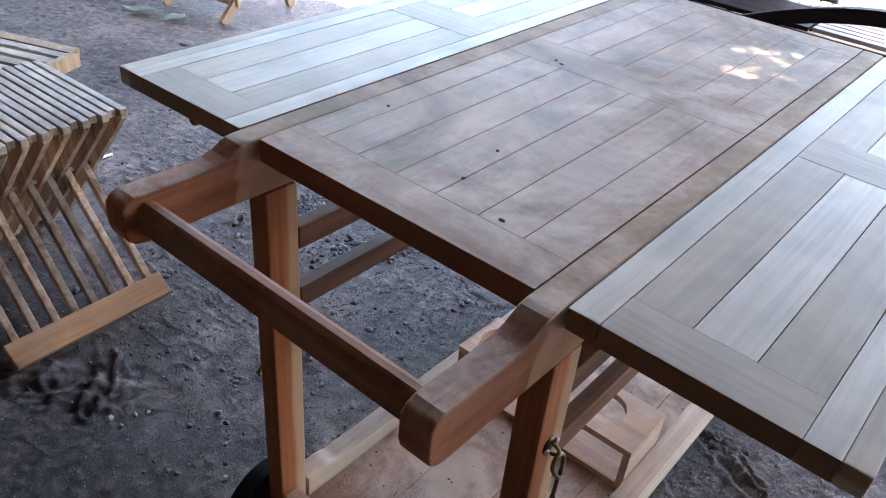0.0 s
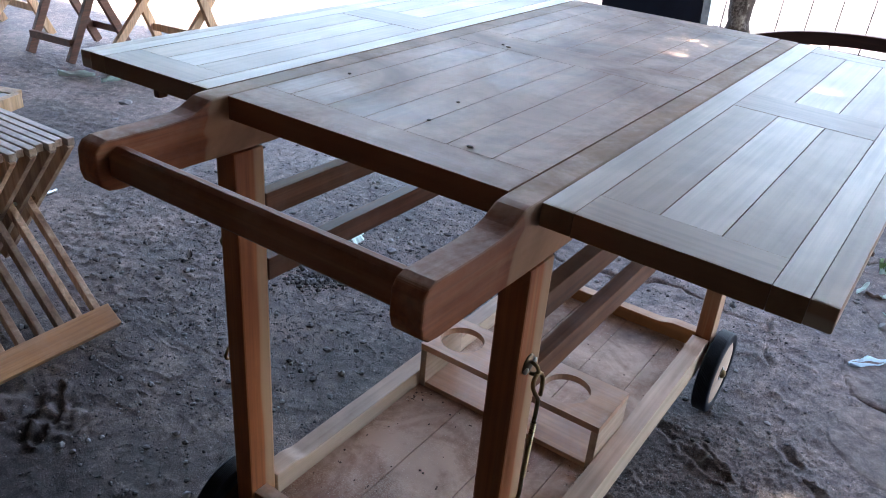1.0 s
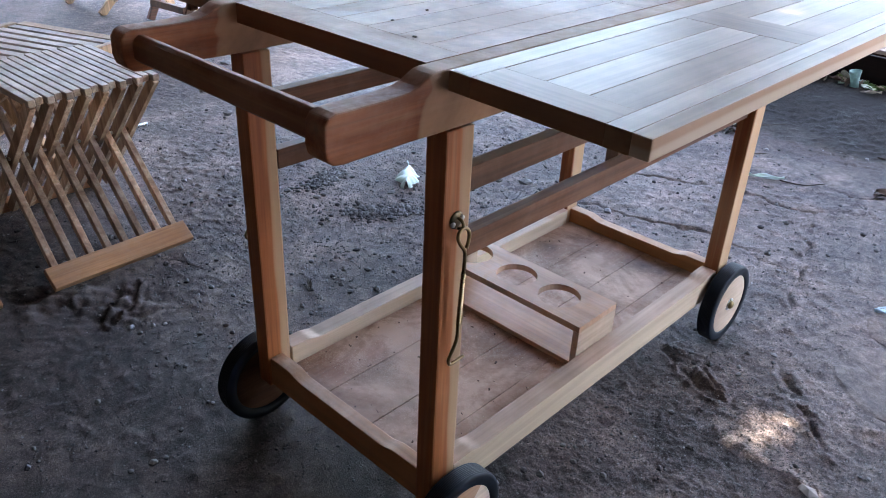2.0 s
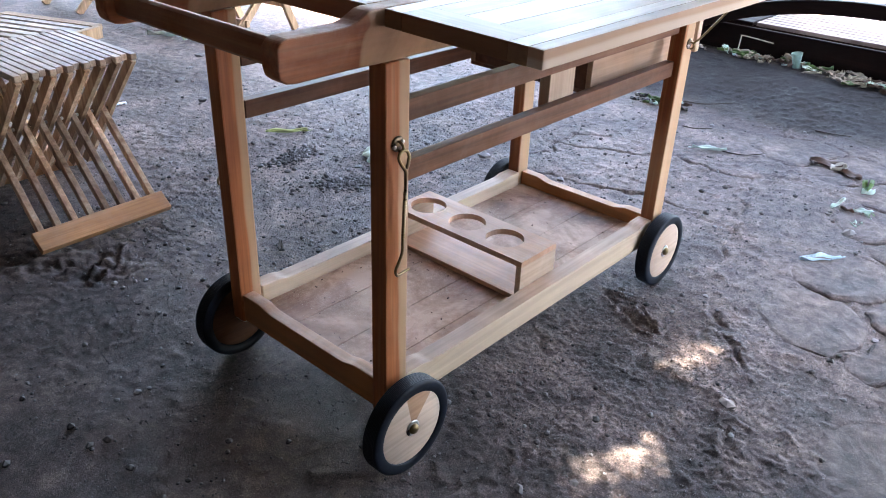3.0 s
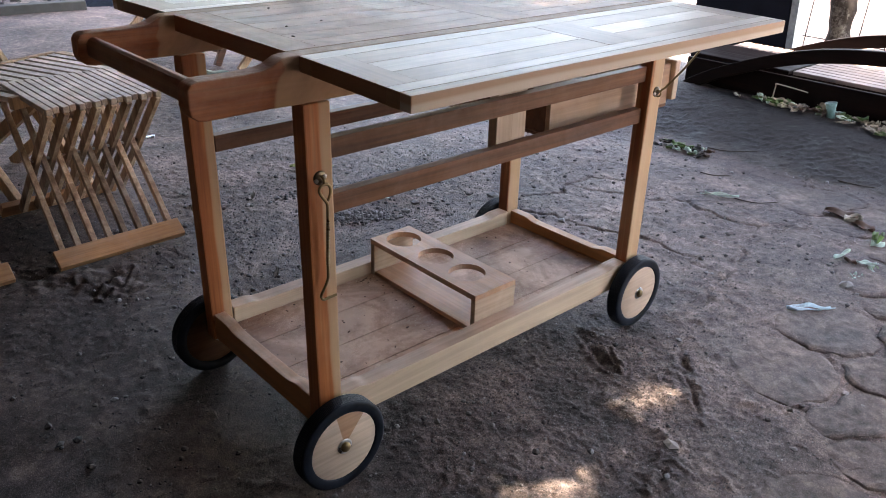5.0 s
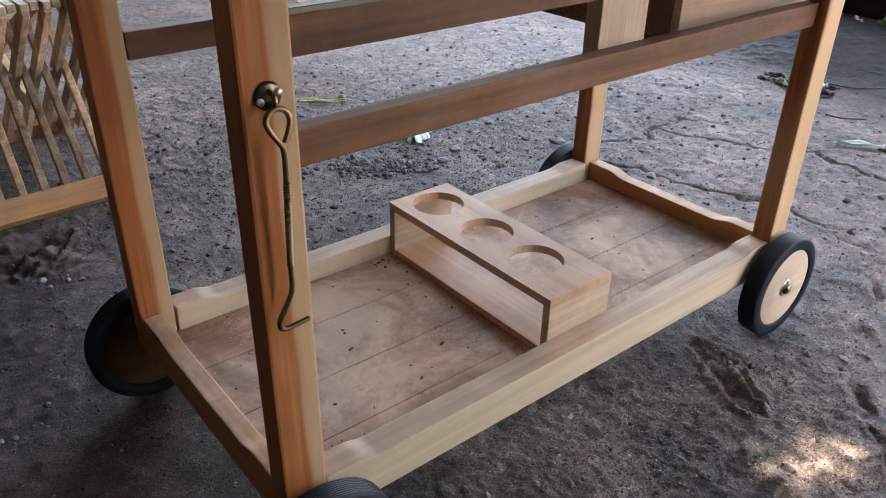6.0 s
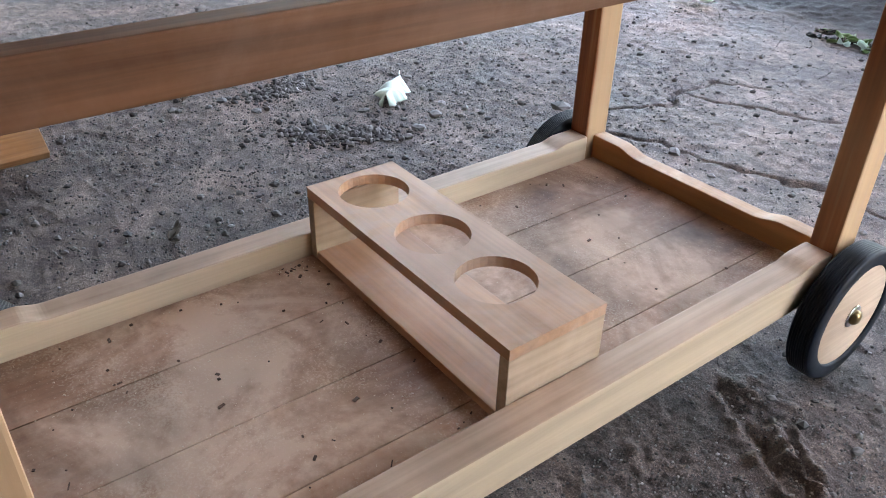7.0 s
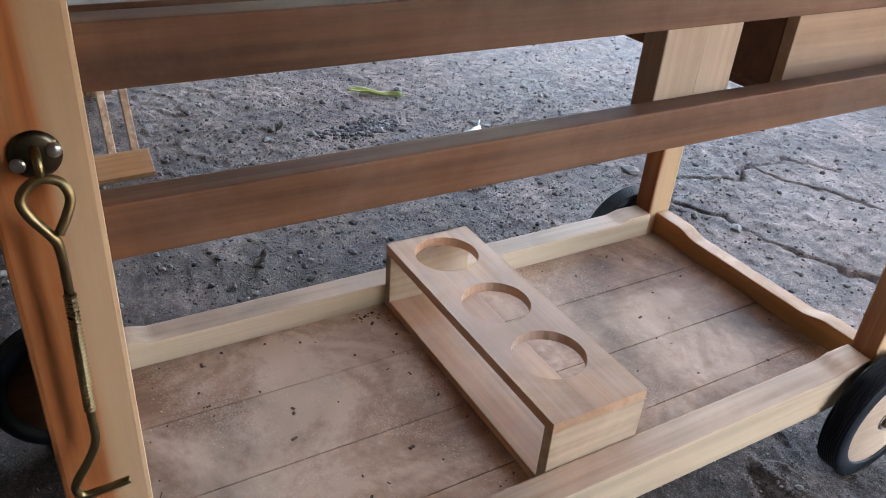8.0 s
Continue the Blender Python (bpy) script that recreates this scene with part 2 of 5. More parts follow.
wood_disc = wood("teak_wheel_disc", (0.46, 0.36, 0.27), (0.58, 0.47, 0.365), (0.67, 0.56, 0.45), "y", 0.55, 0.45, 0.06, calm=0.5, spec=0.3, film=(0.52, 0.44, 0.37))
wood_disc_wedge = heartwood_wedge(wood("teak_wheel_disc_wedge", (0.58, 0.48, 0.37), (0.70, 0.60, 0.48), (0.80, 0.71, 0.60), "y", 0.5, 0.2, 0.06, calm=0.6, spec=0.3))
# Darker copy of the disc wood: shade inside the left wheels put into colour.
wood_disc_shaded = wood("teak_wheel_disc_shaded", (0.10, 0.05, 0.028), (0.17, 0.085, 0.048), (0.24, 0.13, 0.075), "y", 0.7, 0.1, 0.1, spec=0.15)
wood_stool = wood("teak_stool", (0.46, 0.35, 0.25), (0.62, 0.51, 0.40), (0.76, 0.67, 0.56), "x", 0.42, 0.75, 0.25, spec=0.6, film=(0.80, 0.77, 0.73), lies=True)
wood_leg_s = wood("teak_stool_leg", (0.25, 0.13, 0.07), (0.54, 0.37, 0.235), (0.82, 0.69, 0.53), "z", 0.6, 0.2, 0.5)
wood_chair = wood("teak_chair", (0.44, 0.285, 0.155), (0.60, 0.425, 0.255), (0.73, 0.56, 0.38), "z", 0.55, 0.1, 0.2, spec=0.3)
wood_dark = wood("stained_dark_wood", (0.004, 0.0015, 0.0012), (0.008, 0.003, 0.0025), (0.016, 0.007, 0.0055), "x", 0.6, 0.0, 0.1, spec=0.12)
wood_red = wood("red_brown_wood", (0.10, 0.045, 0.028), (0.14, 0.06, 0.035), (0.20, 0.095, 0.06), "x", 0.55, 0.0, 0.2)
wood_old = wood("weathered_plank", (0.045, 0.032, 0.027), (0.08, 0.058, 0.048), (0.13, 0.096, 0.08), "z", 0.7, 0.2, 0.3)
wood_grey = wood("weathered_slat", (0.16, 0.13, 0.12), (0.28, 0.24, 0.22), (0.40, 0.36, 0.33), "x", 0.55, 0.4, 0.2)
rubber = plain("black_rubber", (0.0055, 0.0085, 0.0145), 0.48, 0.0, 0.5, 45, 0.2, 0.2)
brass = plain("yellow_zinc", (0.23, 0.17, 0.09), 0.34, 1.0, 0.12, 80, 0.05)
steel = plain("steel", (0.55, 0.55, 0.56), 0.3, 1.0, 0.1, 80, 0.05)
tarnished = plain("tarnished_brass", (0.10, 0.08, 0.055), 0.3, 1.0, 0.4, 120, 0.1)
concrete = plain("grey_concrete", (0.085, 0.083, 0.078), 0.9, 0.0, 0.2, 14, 0.4)
# Near black: the shade on the pillar's backlit front is put into the colour.
pillar_backlit = plain("backlit_concrete", (0.006, 0.008, 0.014), 0.9, 0.0, 0.3, 8, 0.2, 0.08)
strip_pale = plain("pale_blue_grey_side", (0.16, 0.20, 0.23), 0.9, 0.0, 0.5, 22, 0.3, 0.2)
pillar_pale = plain("worn_pale_render", (0.17, 0.19, 0.21), 0.9, 0.0, 0.25, 12, 0.3)
bark = lichen(plain("tree_bark", (0.020, 0.016, 0.014), 0.95, 0.0, 0.55, 26, 0.9, 0.15))
sand = plain("heaped_sand", (0.012, 0.017, 0.027), 0.95, 0.0, 0.35, 40, 0.8, 0.08)
brick_red = plain("red_brick", (0.028, 0.014, 0.012), 0.9, 0.0, 0.25, 30, 0.4)
roofing = plain("old_roof_boards", (0.09, 0.07, 0.06), 0.9, 0.0, 0.25, 6, 0.3)
wall_paint = plain("dull_wall", (0.07, 0.06, 0.052), 0.9, 0.0, 0.2, 5, 0.3)
pebble_mat = plain("grey_pebbles", (0.15, 0.14, 0.138), 0.7, 0.0, 0.4, 40, 0.3, islands=True)
dry_leaf = plain("dry_leaf", (0.46, 0.40, 0.31), 0.6, 0.0, 0.3, 40, 0.2)
green_leaf = plain("green_leaf", (0.10, 0.17, 0.05), 0.45, 0.0, 0.3, 40, 0.2)
lime_leaf = plain("yellow_green_leaf", (0.42, 0.47, 0.18), 0.5, 0.0, 0.3, 40, 0.2)
brown_leaf = plain("brown_leaf", (0.085, 0.045, 0.028), 0.7, 0.0, 0.4, 40, 0.2)
dark_leaf = plain("dark_green_leaf", (0.006, 0.007, 0.006), 0.5, 0.0, 0.3, 40, 0.2)
pale_leaf = plain("silvery_leaf", (0.62, 0.76, 0.69), 0.4, 0.0, 0.15, 40, 0.2)
blue_scrap = plain("pale_blue_plastic", (0.42, 0.58, 0.66), 0.35, 0.0, 0.15, 30, 0.2)
cup_mat = plain("murky_plastic", (0.20, 0.33, 0.29), 0.4, 0.0, 0.4, 60, 0.4)
twig_mat = plain("dead_twig", (0.055, 0.040, 0.030), 0.9, 0.0, 0.3, 40, 0.3)
sawdust_mat = plain("pale_sawdust", (0.62, 0.50, 0.37), 0.9, 0.0, 0.25, 90, 0.1)
crumb_mat = plain("wood_crumbs", (0.08, 0.045, 0.03), 0.9, 0.0, 0.5, 60, 0.2)
black_paint = plain("black_board", (0.006, 0.006, 0.007), 0.7, 0.0, 0.2, 10, 0.1)
wire_mat = plain("dark_wire", (0.015, 0.015, 0.017), 0.6, 0.6, 0.2, 40, 0.1)
blue_paint = plain("pale_blue_paint", (0.032, 0.066, 0.076), 0.8, 0.0, 0.1, 5, 0.1)
road_leaf = plain("russet_leaves", (0.045, 0.018, 0.014), 0.8, 0.0, 0.5, 30, 0.1)
white_panel = plain("white_corrugated_sheet", (0.75, 0.76, 0.77), 0.6, 0.0, 0.06, 6, 0.1)


def ground_material(name="packed_dirt", tint=(1.0, 1.0, 1.0), grit_share=1.0):
    """Packed dirt: smooth trodden patches, crumbly patches, pale dust; shade painted into the colour round the cart and
    along the lounger.
    """
    m, t, bs = nodes_of(name)
    v = coords(t, (1, 1, 1), False)
    n1 = noise_tex(t, v, 1.2, 5, 0.55, 0.4)
    n2 = noise_tex(t, v, 6.5, 6, 0.62, 0.5)
    n3 = noise_tex(t, v, 34.0, 6, 0.66, 0.3)
    n4 = noise_tex(t, v, 210.0, 4, 0.75)
    n5 = noise_tex(t, v, 480.0, 3, 0.75)
    f = mix(t, 0.5, n1, n2)
    f = mix(t, 0.34, f, n3)
    col = ramp(t, f, (0.39, (0.050, 0.042, 0.043)), (0.455, (0.112, 0.094, 0.093)), (0.522, (0.200, 0.166, 0.160)), (0.59, (0.34, 0.28, 0.26)))
    loose = ramp(t, mix(t, 0.4, n1, n2), (0.42, grit_share), (0.56, 0.6 * grit_share))
    grit = mix(t, 1.0, ramp(t, n4, (0.32, 0.45), (0.5, 1.0), (0.64, 1.6), (0.72, 2.8)), ramp(t, n5, (0.34, 0.4), (0.5, 0.9), (0.6, 1.6), (0.68, 2.8)), "MULTIPLY")
    col = mix(t, 1.0, col, mix(t, loose, (1.0, 1.0, 1.0), grit), "MULTIPLY")
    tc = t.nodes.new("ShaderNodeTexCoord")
    # Shade painted into the dirt: dark round spots under and around the cart.
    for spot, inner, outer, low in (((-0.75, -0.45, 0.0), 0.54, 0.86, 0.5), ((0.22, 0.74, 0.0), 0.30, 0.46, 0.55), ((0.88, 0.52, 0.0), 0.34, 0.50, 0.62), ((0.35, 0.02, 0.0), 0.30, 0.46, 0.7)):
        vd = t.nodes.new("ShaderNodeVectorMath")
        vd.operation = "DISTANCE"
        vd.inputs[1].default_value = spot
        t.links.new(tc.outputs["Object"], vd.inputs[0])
        shade_spot = mix(t, 0.5, vd.outputs["Value"], mix(t, 0.6, n1, n2))
        col = mix(t, 1.0, col, ramp(t, shade_spot, (inner, low), (outer, 1.0)), "MULTIPLY")
    # Shade painted into the dirt as a dark ragged band in front of the lounger.
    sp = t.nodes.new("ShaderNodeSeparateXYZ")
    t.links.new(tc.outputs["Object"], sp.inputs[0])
    shade_band = t.nodes.new("ShaderNodeMath")
    shade_band.operation = "MULTIPLY_ADD"
    shade_band.inputs[1].default_value = 0.75
    t.links.new(mix(t, 0.3, noise_tex(t, v, 3.1, 5, 0.6, 0.6), n3), shade_band.inputs[0])
    t.links.new(sp.outputs[1], shade_band.inputs[2])
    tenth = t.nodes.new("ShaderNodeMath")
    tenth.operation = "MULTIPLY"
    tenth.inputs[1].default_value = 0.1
    t.links.new(shade_band.outputs[0], tenth.inputs[0])
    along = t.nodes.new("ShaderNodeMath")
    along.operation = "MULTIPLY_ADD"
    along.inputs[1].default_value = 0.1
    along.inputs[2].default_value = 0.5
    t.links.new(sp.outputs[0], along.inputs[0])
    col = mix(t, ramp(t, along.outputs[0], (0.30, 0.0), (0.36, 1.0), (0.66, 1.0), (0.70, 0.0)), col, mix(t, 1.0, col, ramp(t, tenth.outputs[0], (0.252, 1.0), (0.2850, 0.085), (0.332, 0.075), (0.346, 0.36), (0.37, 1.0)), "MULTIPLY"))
    col = mix(t, 1.0, col, tint, "MULTIPLY")
    t.links.new(col, bs.inputs["Base Color"])
    t.links.new(ramp(t, n2, (0.3, 0.5), (0.7, 0.82)), bs.inputs["Roughness"])
    bs.inputs["Specular IOR Level"].default_value = 0.22
    h = mix(t, loose, mix(t, 0.35, (0.5, 0.5, 0.5), n4), n4)
    h = mix(t, 0.5, h, n5)
    bump(t, bs, mix(t, 0.25, h, n3), 0.9, 0.007)
    return m


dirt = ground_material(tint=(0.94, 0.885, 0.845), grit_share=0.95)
slate = ground_material("dusty_paving_stone", (0.88, 0.83, 0.785), 0.55)


# ---- mesh helpers ----
def finish(bm, bevel=0.0, seg=2):
    bmesh.ops.remove_doubles(bm, verts=bm.verts, dist=1e-6)
    bmesh.ops.recalc_face_normals(bm, faces=bm.faces)
    if bevel > 0:
        sharp = [e for e in bm.edges if len(e.link_faces) == 2 and e.calc_face_angle(0) > 0.6]
        bmesh.ops.bevel(bm, geom=sharp, offset=bevel, segments=seg, affect="EDGES", profile=0.6, clamp_overlap=True)
    return bm


def box(x0, x1, y0, y1, z0, z1, bevel=0.002, bm=None):
    own = bmesh.new()
    bmesh.ops.create_cube(own, size=1.0)
    for v in own.verts:
        v.co = Vector(((x0 + x1) / 2 + v.co.x * (x1 - x0), (y0 + y1) / 2 + v.co.y * (y1 - y0), (z0 + z1) / 2 + v.co.z * (z1 - z0)))
    finish(own, bevel)
    return join(bm, own)


def join(bm, own):
    if bm is None:
        return own
    tmp = bpy.data.meshes.new("tmp")
    own.to_mesh(tmp)
    own.free()
    bm.from_mesh(tmp)
    bpy.data.meshes.remove(tmp)
    return bm


def beam(a, b, w, h, bevel=0.002, up=(0, 0, 1), bm=None):
    """A straight batten from a to b, w wide and h high in section."""
    a, b = Vector(a), Vector(b)
    d = (b - a).normalized()
    side = d.cross(Vector(up))
    side.normalize()
    top = side.cross(d)
    own = bmesh.new()
    rings = []
    for p in (a, b):
        rings.append([own.verts.new(p + side * (w / 2 * s) + top * (h / 2 * q)) for s, q in ((-1, -1), (1, -1), (1, 1), (-1, 1))])
    for i in range(4):
        j = (i + 1) % 4
        own.faces.new((rings[0][i], rings[0][j], rings[1][j], rings[1][i]))
    own.faces.new(rings[0][::-1])
    own.faces.new(rings[1])
    finish(own, bevel)
    return join(bm, own)


def prism(points, axis, a, b, bevel=0.0, seg=2, bm=None):
    """A profile pushed along an axis from a to b. Its points are in the two other axes, in order."""
    own = bmesh.new()
    k = "xyz".index(axis)

    def place(p, d):
        q = [0.0, 0.0, 0.0]
        r = [i for i in range(3) if i != k]
        q[k], q[r[0]], q[r[1]] = d, p[0], p[1]
        return own.verts.new(q)

    lo = [place(p, a) for p in points]
    hi = [place(p, b) for p in points]
    n = len(points)
    for i in range(n):
        own.faces.new((lo[i], lo[(i + 1) % n], hi[(i + 1) % n], hi[i]))
    own.faces.new(lo[::-1])
    own.faces.new(hi)
    finish(own, bevel, seg)
    return join(bm, own)


def lathe(profile, segs=40, axis="x", bm=None, closed=False):
    """Turned shape: profile of (radius, place along the axis)."""
    own = bmesh.new()
    rings = []
    for r, d in profile:
        ring = []
        for i in range(segs):
            c, s = math.cos(2 * math.pi * i / segs) * r, math.sin(2 * math.pi * i / segs) * r
            ring.append(own.verts.new({"x": (d, c, s), "y": (c, d, s), "z": (c, s, d)}[axis]))
        rings.append(ring)
    pairs = list(zip(rings, rings[1:])) + ([(rings[-1], rings[0])] if closed else [])
    for p, q in pairs:
        for i in range(segs):
            j = (i + 1) % segs
            own.faces.new((p[i], p[j], q[j], q[i]))
    if not closed:
        own.faces.new(rings[0][::-1])
        own.faces.new(rings[-1])
    finish(own)
    for f in own.faces:
        f.smooth = True
    return join(bm, own)


def tube(path, radius, segs=10, bm=None):
    """A bent rod along a path. radius: one number, or one for each point."""
    own = bmesh.new()
    pts = [Vector(p) for p in path]
    rad = radius if isinstance(radius, (list, tuple)) else [radius] * len(pts)
    ref = None
    rings = []
    for i, p in enumerate(pts):
        d = (pts[min(i + 1, len(pts) - 1)] - pts[max(i - 1, 0)]).normalized()
        if ref is None:
            ref = d.orthogonal()
        ref = (ref - d * ref.dot(d)).normalized()
        sd = d.cross(ref)
        rings.append([own.verts.new(p + (ref * math.cos(2 * math.pi * k / segs) + sd * math.sin(2 * math.pi * k / segs)) * rad[i]) for k in range(segs)])
    for p, q in zip(rings, rings[1:]):
        for k in range(segs):
            j = (k + 1) % segs
            own.faces.new((p[k], p[j], q[j], q[k]))
    own.faces.new(rings[0][::-1])
    own.faces.new(rings[-1])
    finish(own)
    for f in own.faces:
        f.smooth = True
    return join(bm, own)


def smooth_path(pts, n=6):
    """Points of a smooth line through pts."""
    p = [Vector(q) for q in pts]
    out = []
    for i in range(len(p) - 1):
        a, b, c, d = p[max(i - 1, 0)], p[i], p[i + 1], p[min(i + 2, len(p) - 1)]
        for k in range(n):
            u = k / n
            out.append(0.5 * ((2 * b) + (c - a) * u + (2 * a - 5 * b + 4 * c - d) * u * u + (3 * b - a - 3 * c + d) * u ** 3))
    out.append(p[-1])
    return out


def part(name, bm, material, parent=None, label=""):
    me = bpy.data.meshes.new(name)
    bm.to_mesh(me)
    bm.free()
    me.materials.append(material)
    ob = new(name, me)
    if parent is not None:
        ob.parent = parent
    if label:
        tagged(ob, label)
    return ob


def moved(ob, x, y, z):
    """Shifts a part's mesh to its own origin at x, y, z, so that its grain starts there."""
    ob.data.transform(Matrix.Translation((-x, -y, -z)))
    ob.location = (x, y, z)
    return ob


def thing(name, label, category, group="", kind="", at=None):
    ob = new(name)
    ob.empty_display_size = 0.1
    if at is not None:
        ob.matrix_basis = at
    return tagged(ob, label, category, group, kind)


# ---- ground: one sheet, fine round the cart ----
def lattice(x, y, seed):
    h = np.sin(x * 127.1 + y * 311.7 + seed * 74.7) * 43758.5453
    return h - np.floor(h)


def soft_noise(x, y, scale, seed):
    x, y = x * scale, y * scale
    xi, yi = np.floor(x), np.floor(y)
    u, v = x - xi, y - yi
    u, v = u * u * (3 - 2 * u), v * v * (3 - 2 * v)
    a, b = lattice(xi, yi, seed), lattice(xi + 1, yi, seed)
    c, d = lattice(xi, yi + 1, seed), lattice(xi + 1, yi + 1, seed)
    return (a * (1 - u) + b * u) * (1 - v) + (c * (1 - u) + d * u) * v - 0.5


def line_distance(x, y, pts):
    best = np.full(x.shape, 9.0)
    for (ax, ay), (bx, by) in zip(pts, pts[1:]):
        dx, dy = bx - ax, by - ay
        u = np.clip(((x - ax) * dx + (y - ay) * dy) / (dx * dx + dy * dy), 0, 1)
        best = np.minimum(best, np.hypot(x - ax - u * dx, y - ay - u * dy))
    return best


# cracks and ruts in the dirt, as lines on the plan
CRACKS = [
    [(-0.42, 1.27), (-0.337, 1.316), (-0.221, 1.311), (-0.12, 1.362), (-0.033, 1.398), (0.097, 1.394), (0.249, 1.371)],
    [(-0.522, 1.372), (-0.467, 1.481), (-0.503, 1.571), (-0.512, 1.70), (-0.40, 1.78)],
    [(-0.503, 1.571), (-0.30, 1.66), (-0.12, 1.79), (0.02, 1.74), (0.162, 1.769)],
]
# crumbling edges between the trodden dirt and the paving
EDGES = [
    [(0.019, 2.449), (0.105, 2.174), (0.211, 1.975), (0.30, 1.87), (0.41, 1.885), (0.52, 1.86)],
    [(0.214, 1.867), (0.162, 1.769), (0.177, 1.649), (0.263, 1.444), (0.279, 1.352), (0.332, 1.076), (0.399, 0.982), (0.446, 0.896), (0.516, 0.785), (0.589, 0.745)],
    [(0.564, 1.39), (0.637, 1.26), (0.651, 1.197)],
    [(0.62, 0.82), (0.669, 0.884), (0.72, 0.935), (0.778, 0.965), (0.875, 0.912), (0.952, 0.927)],
    [(0.731, 0.575), (0.76, 0.535), (0.796, 0.555), (0.824, 0.59)],
    [(0.60, 0.60), (0.64, 0.54), (0.66, 0.46), (0.68, 0.34)],
]
# narrow ruts with crumbled rims
RUTS = [[(0.19, 0.785), (0.245, 0.770), (0.285, 0.750), (0.345, 0.728), (0.385, 0.735)], [(0.225, 0.812), (0.275, 0.792), (0.334, 0.768), (0.372, 0.756)], [(-0.926, -0.153), (-0.83, -0.049), (-0.777, 0.009)], [(-0.74, -0.06), (-0.82, 0.03), (-0.90, 0.10)]]
# the lip of a low mound of trodden soil
LIP = [(0.42, 0.64), (0.46, 0.622), (0.515, 0.62), (0.59, 0.605), (0.628, 0.551)]
# patches where the crust has broken up
BROKEN = [(-0.86, -0.07, 0.13), (-0.76, 0.02, 0.09), (-0.98, -0.16, 0.10)]
# middles of the paving stones
PAVING = [(0.787, 1.202), (0.731, 1.607), (0.837, 1.036), (0.573, 1.966), (0.657, 1.075), (0.198, 2.163), (0.639, 1.318), (0.62, 1.72), (0.80, 1.40), (0.36, 2.10)]
pave_random = random.Random(14)
for i in range(6):
    for j in range(11):
        PAVING.append((0.97 + 0.21 * i + pave_random.uniform(-0.04, 0.04) + (0.10 if j % 2 else 0), 0.62 + 0.165 * j + pave_random.uniform(-0.03, 0.03)))


def ground_base(x, y):
    return -0.004 + 0.010 * soft_noise(x, y, 1.7, 1) + 0.005 * soft_noise(x, y, 5.0, 2)


def paved(x, y):
    """1 under a paving stone, 0 on open dirt."""
    best = np.full(x.shape, 9.0)
    for cx, cy in PAVING:
        best = np.minimum(best, np.hypot(x - cx, y - cy))
    return np.clip((0.165 - best) / 0.02, 0, 1)


def ground_height(x, y):
    """Height of the dirt: fine relief near the cart, a low bank along the lounger."""
    near = np.clip(1 - np.maximum(np.maximum(-3.2 - x, x - 1.2), np.maximum(-0.3 - y, y - 3.25)) / 0.25, 0, 1)
    up, side = np.clip((y - 2.40) / 0.58, 0, 1), np.clip((x + 1.5) / 0.6, 0, 1)
    back = np.clip((4.0 - y) / 0.5, 0, 1)
    bank = 0.085 * up * up * (3 - 2 * up) * side * side * (3 - 2 * side) * back
    return bank + near * fine_relief(x, y) + (1 - near) * (0.010 * soft_noise(x, y, 1.7, 1) - 0.004)


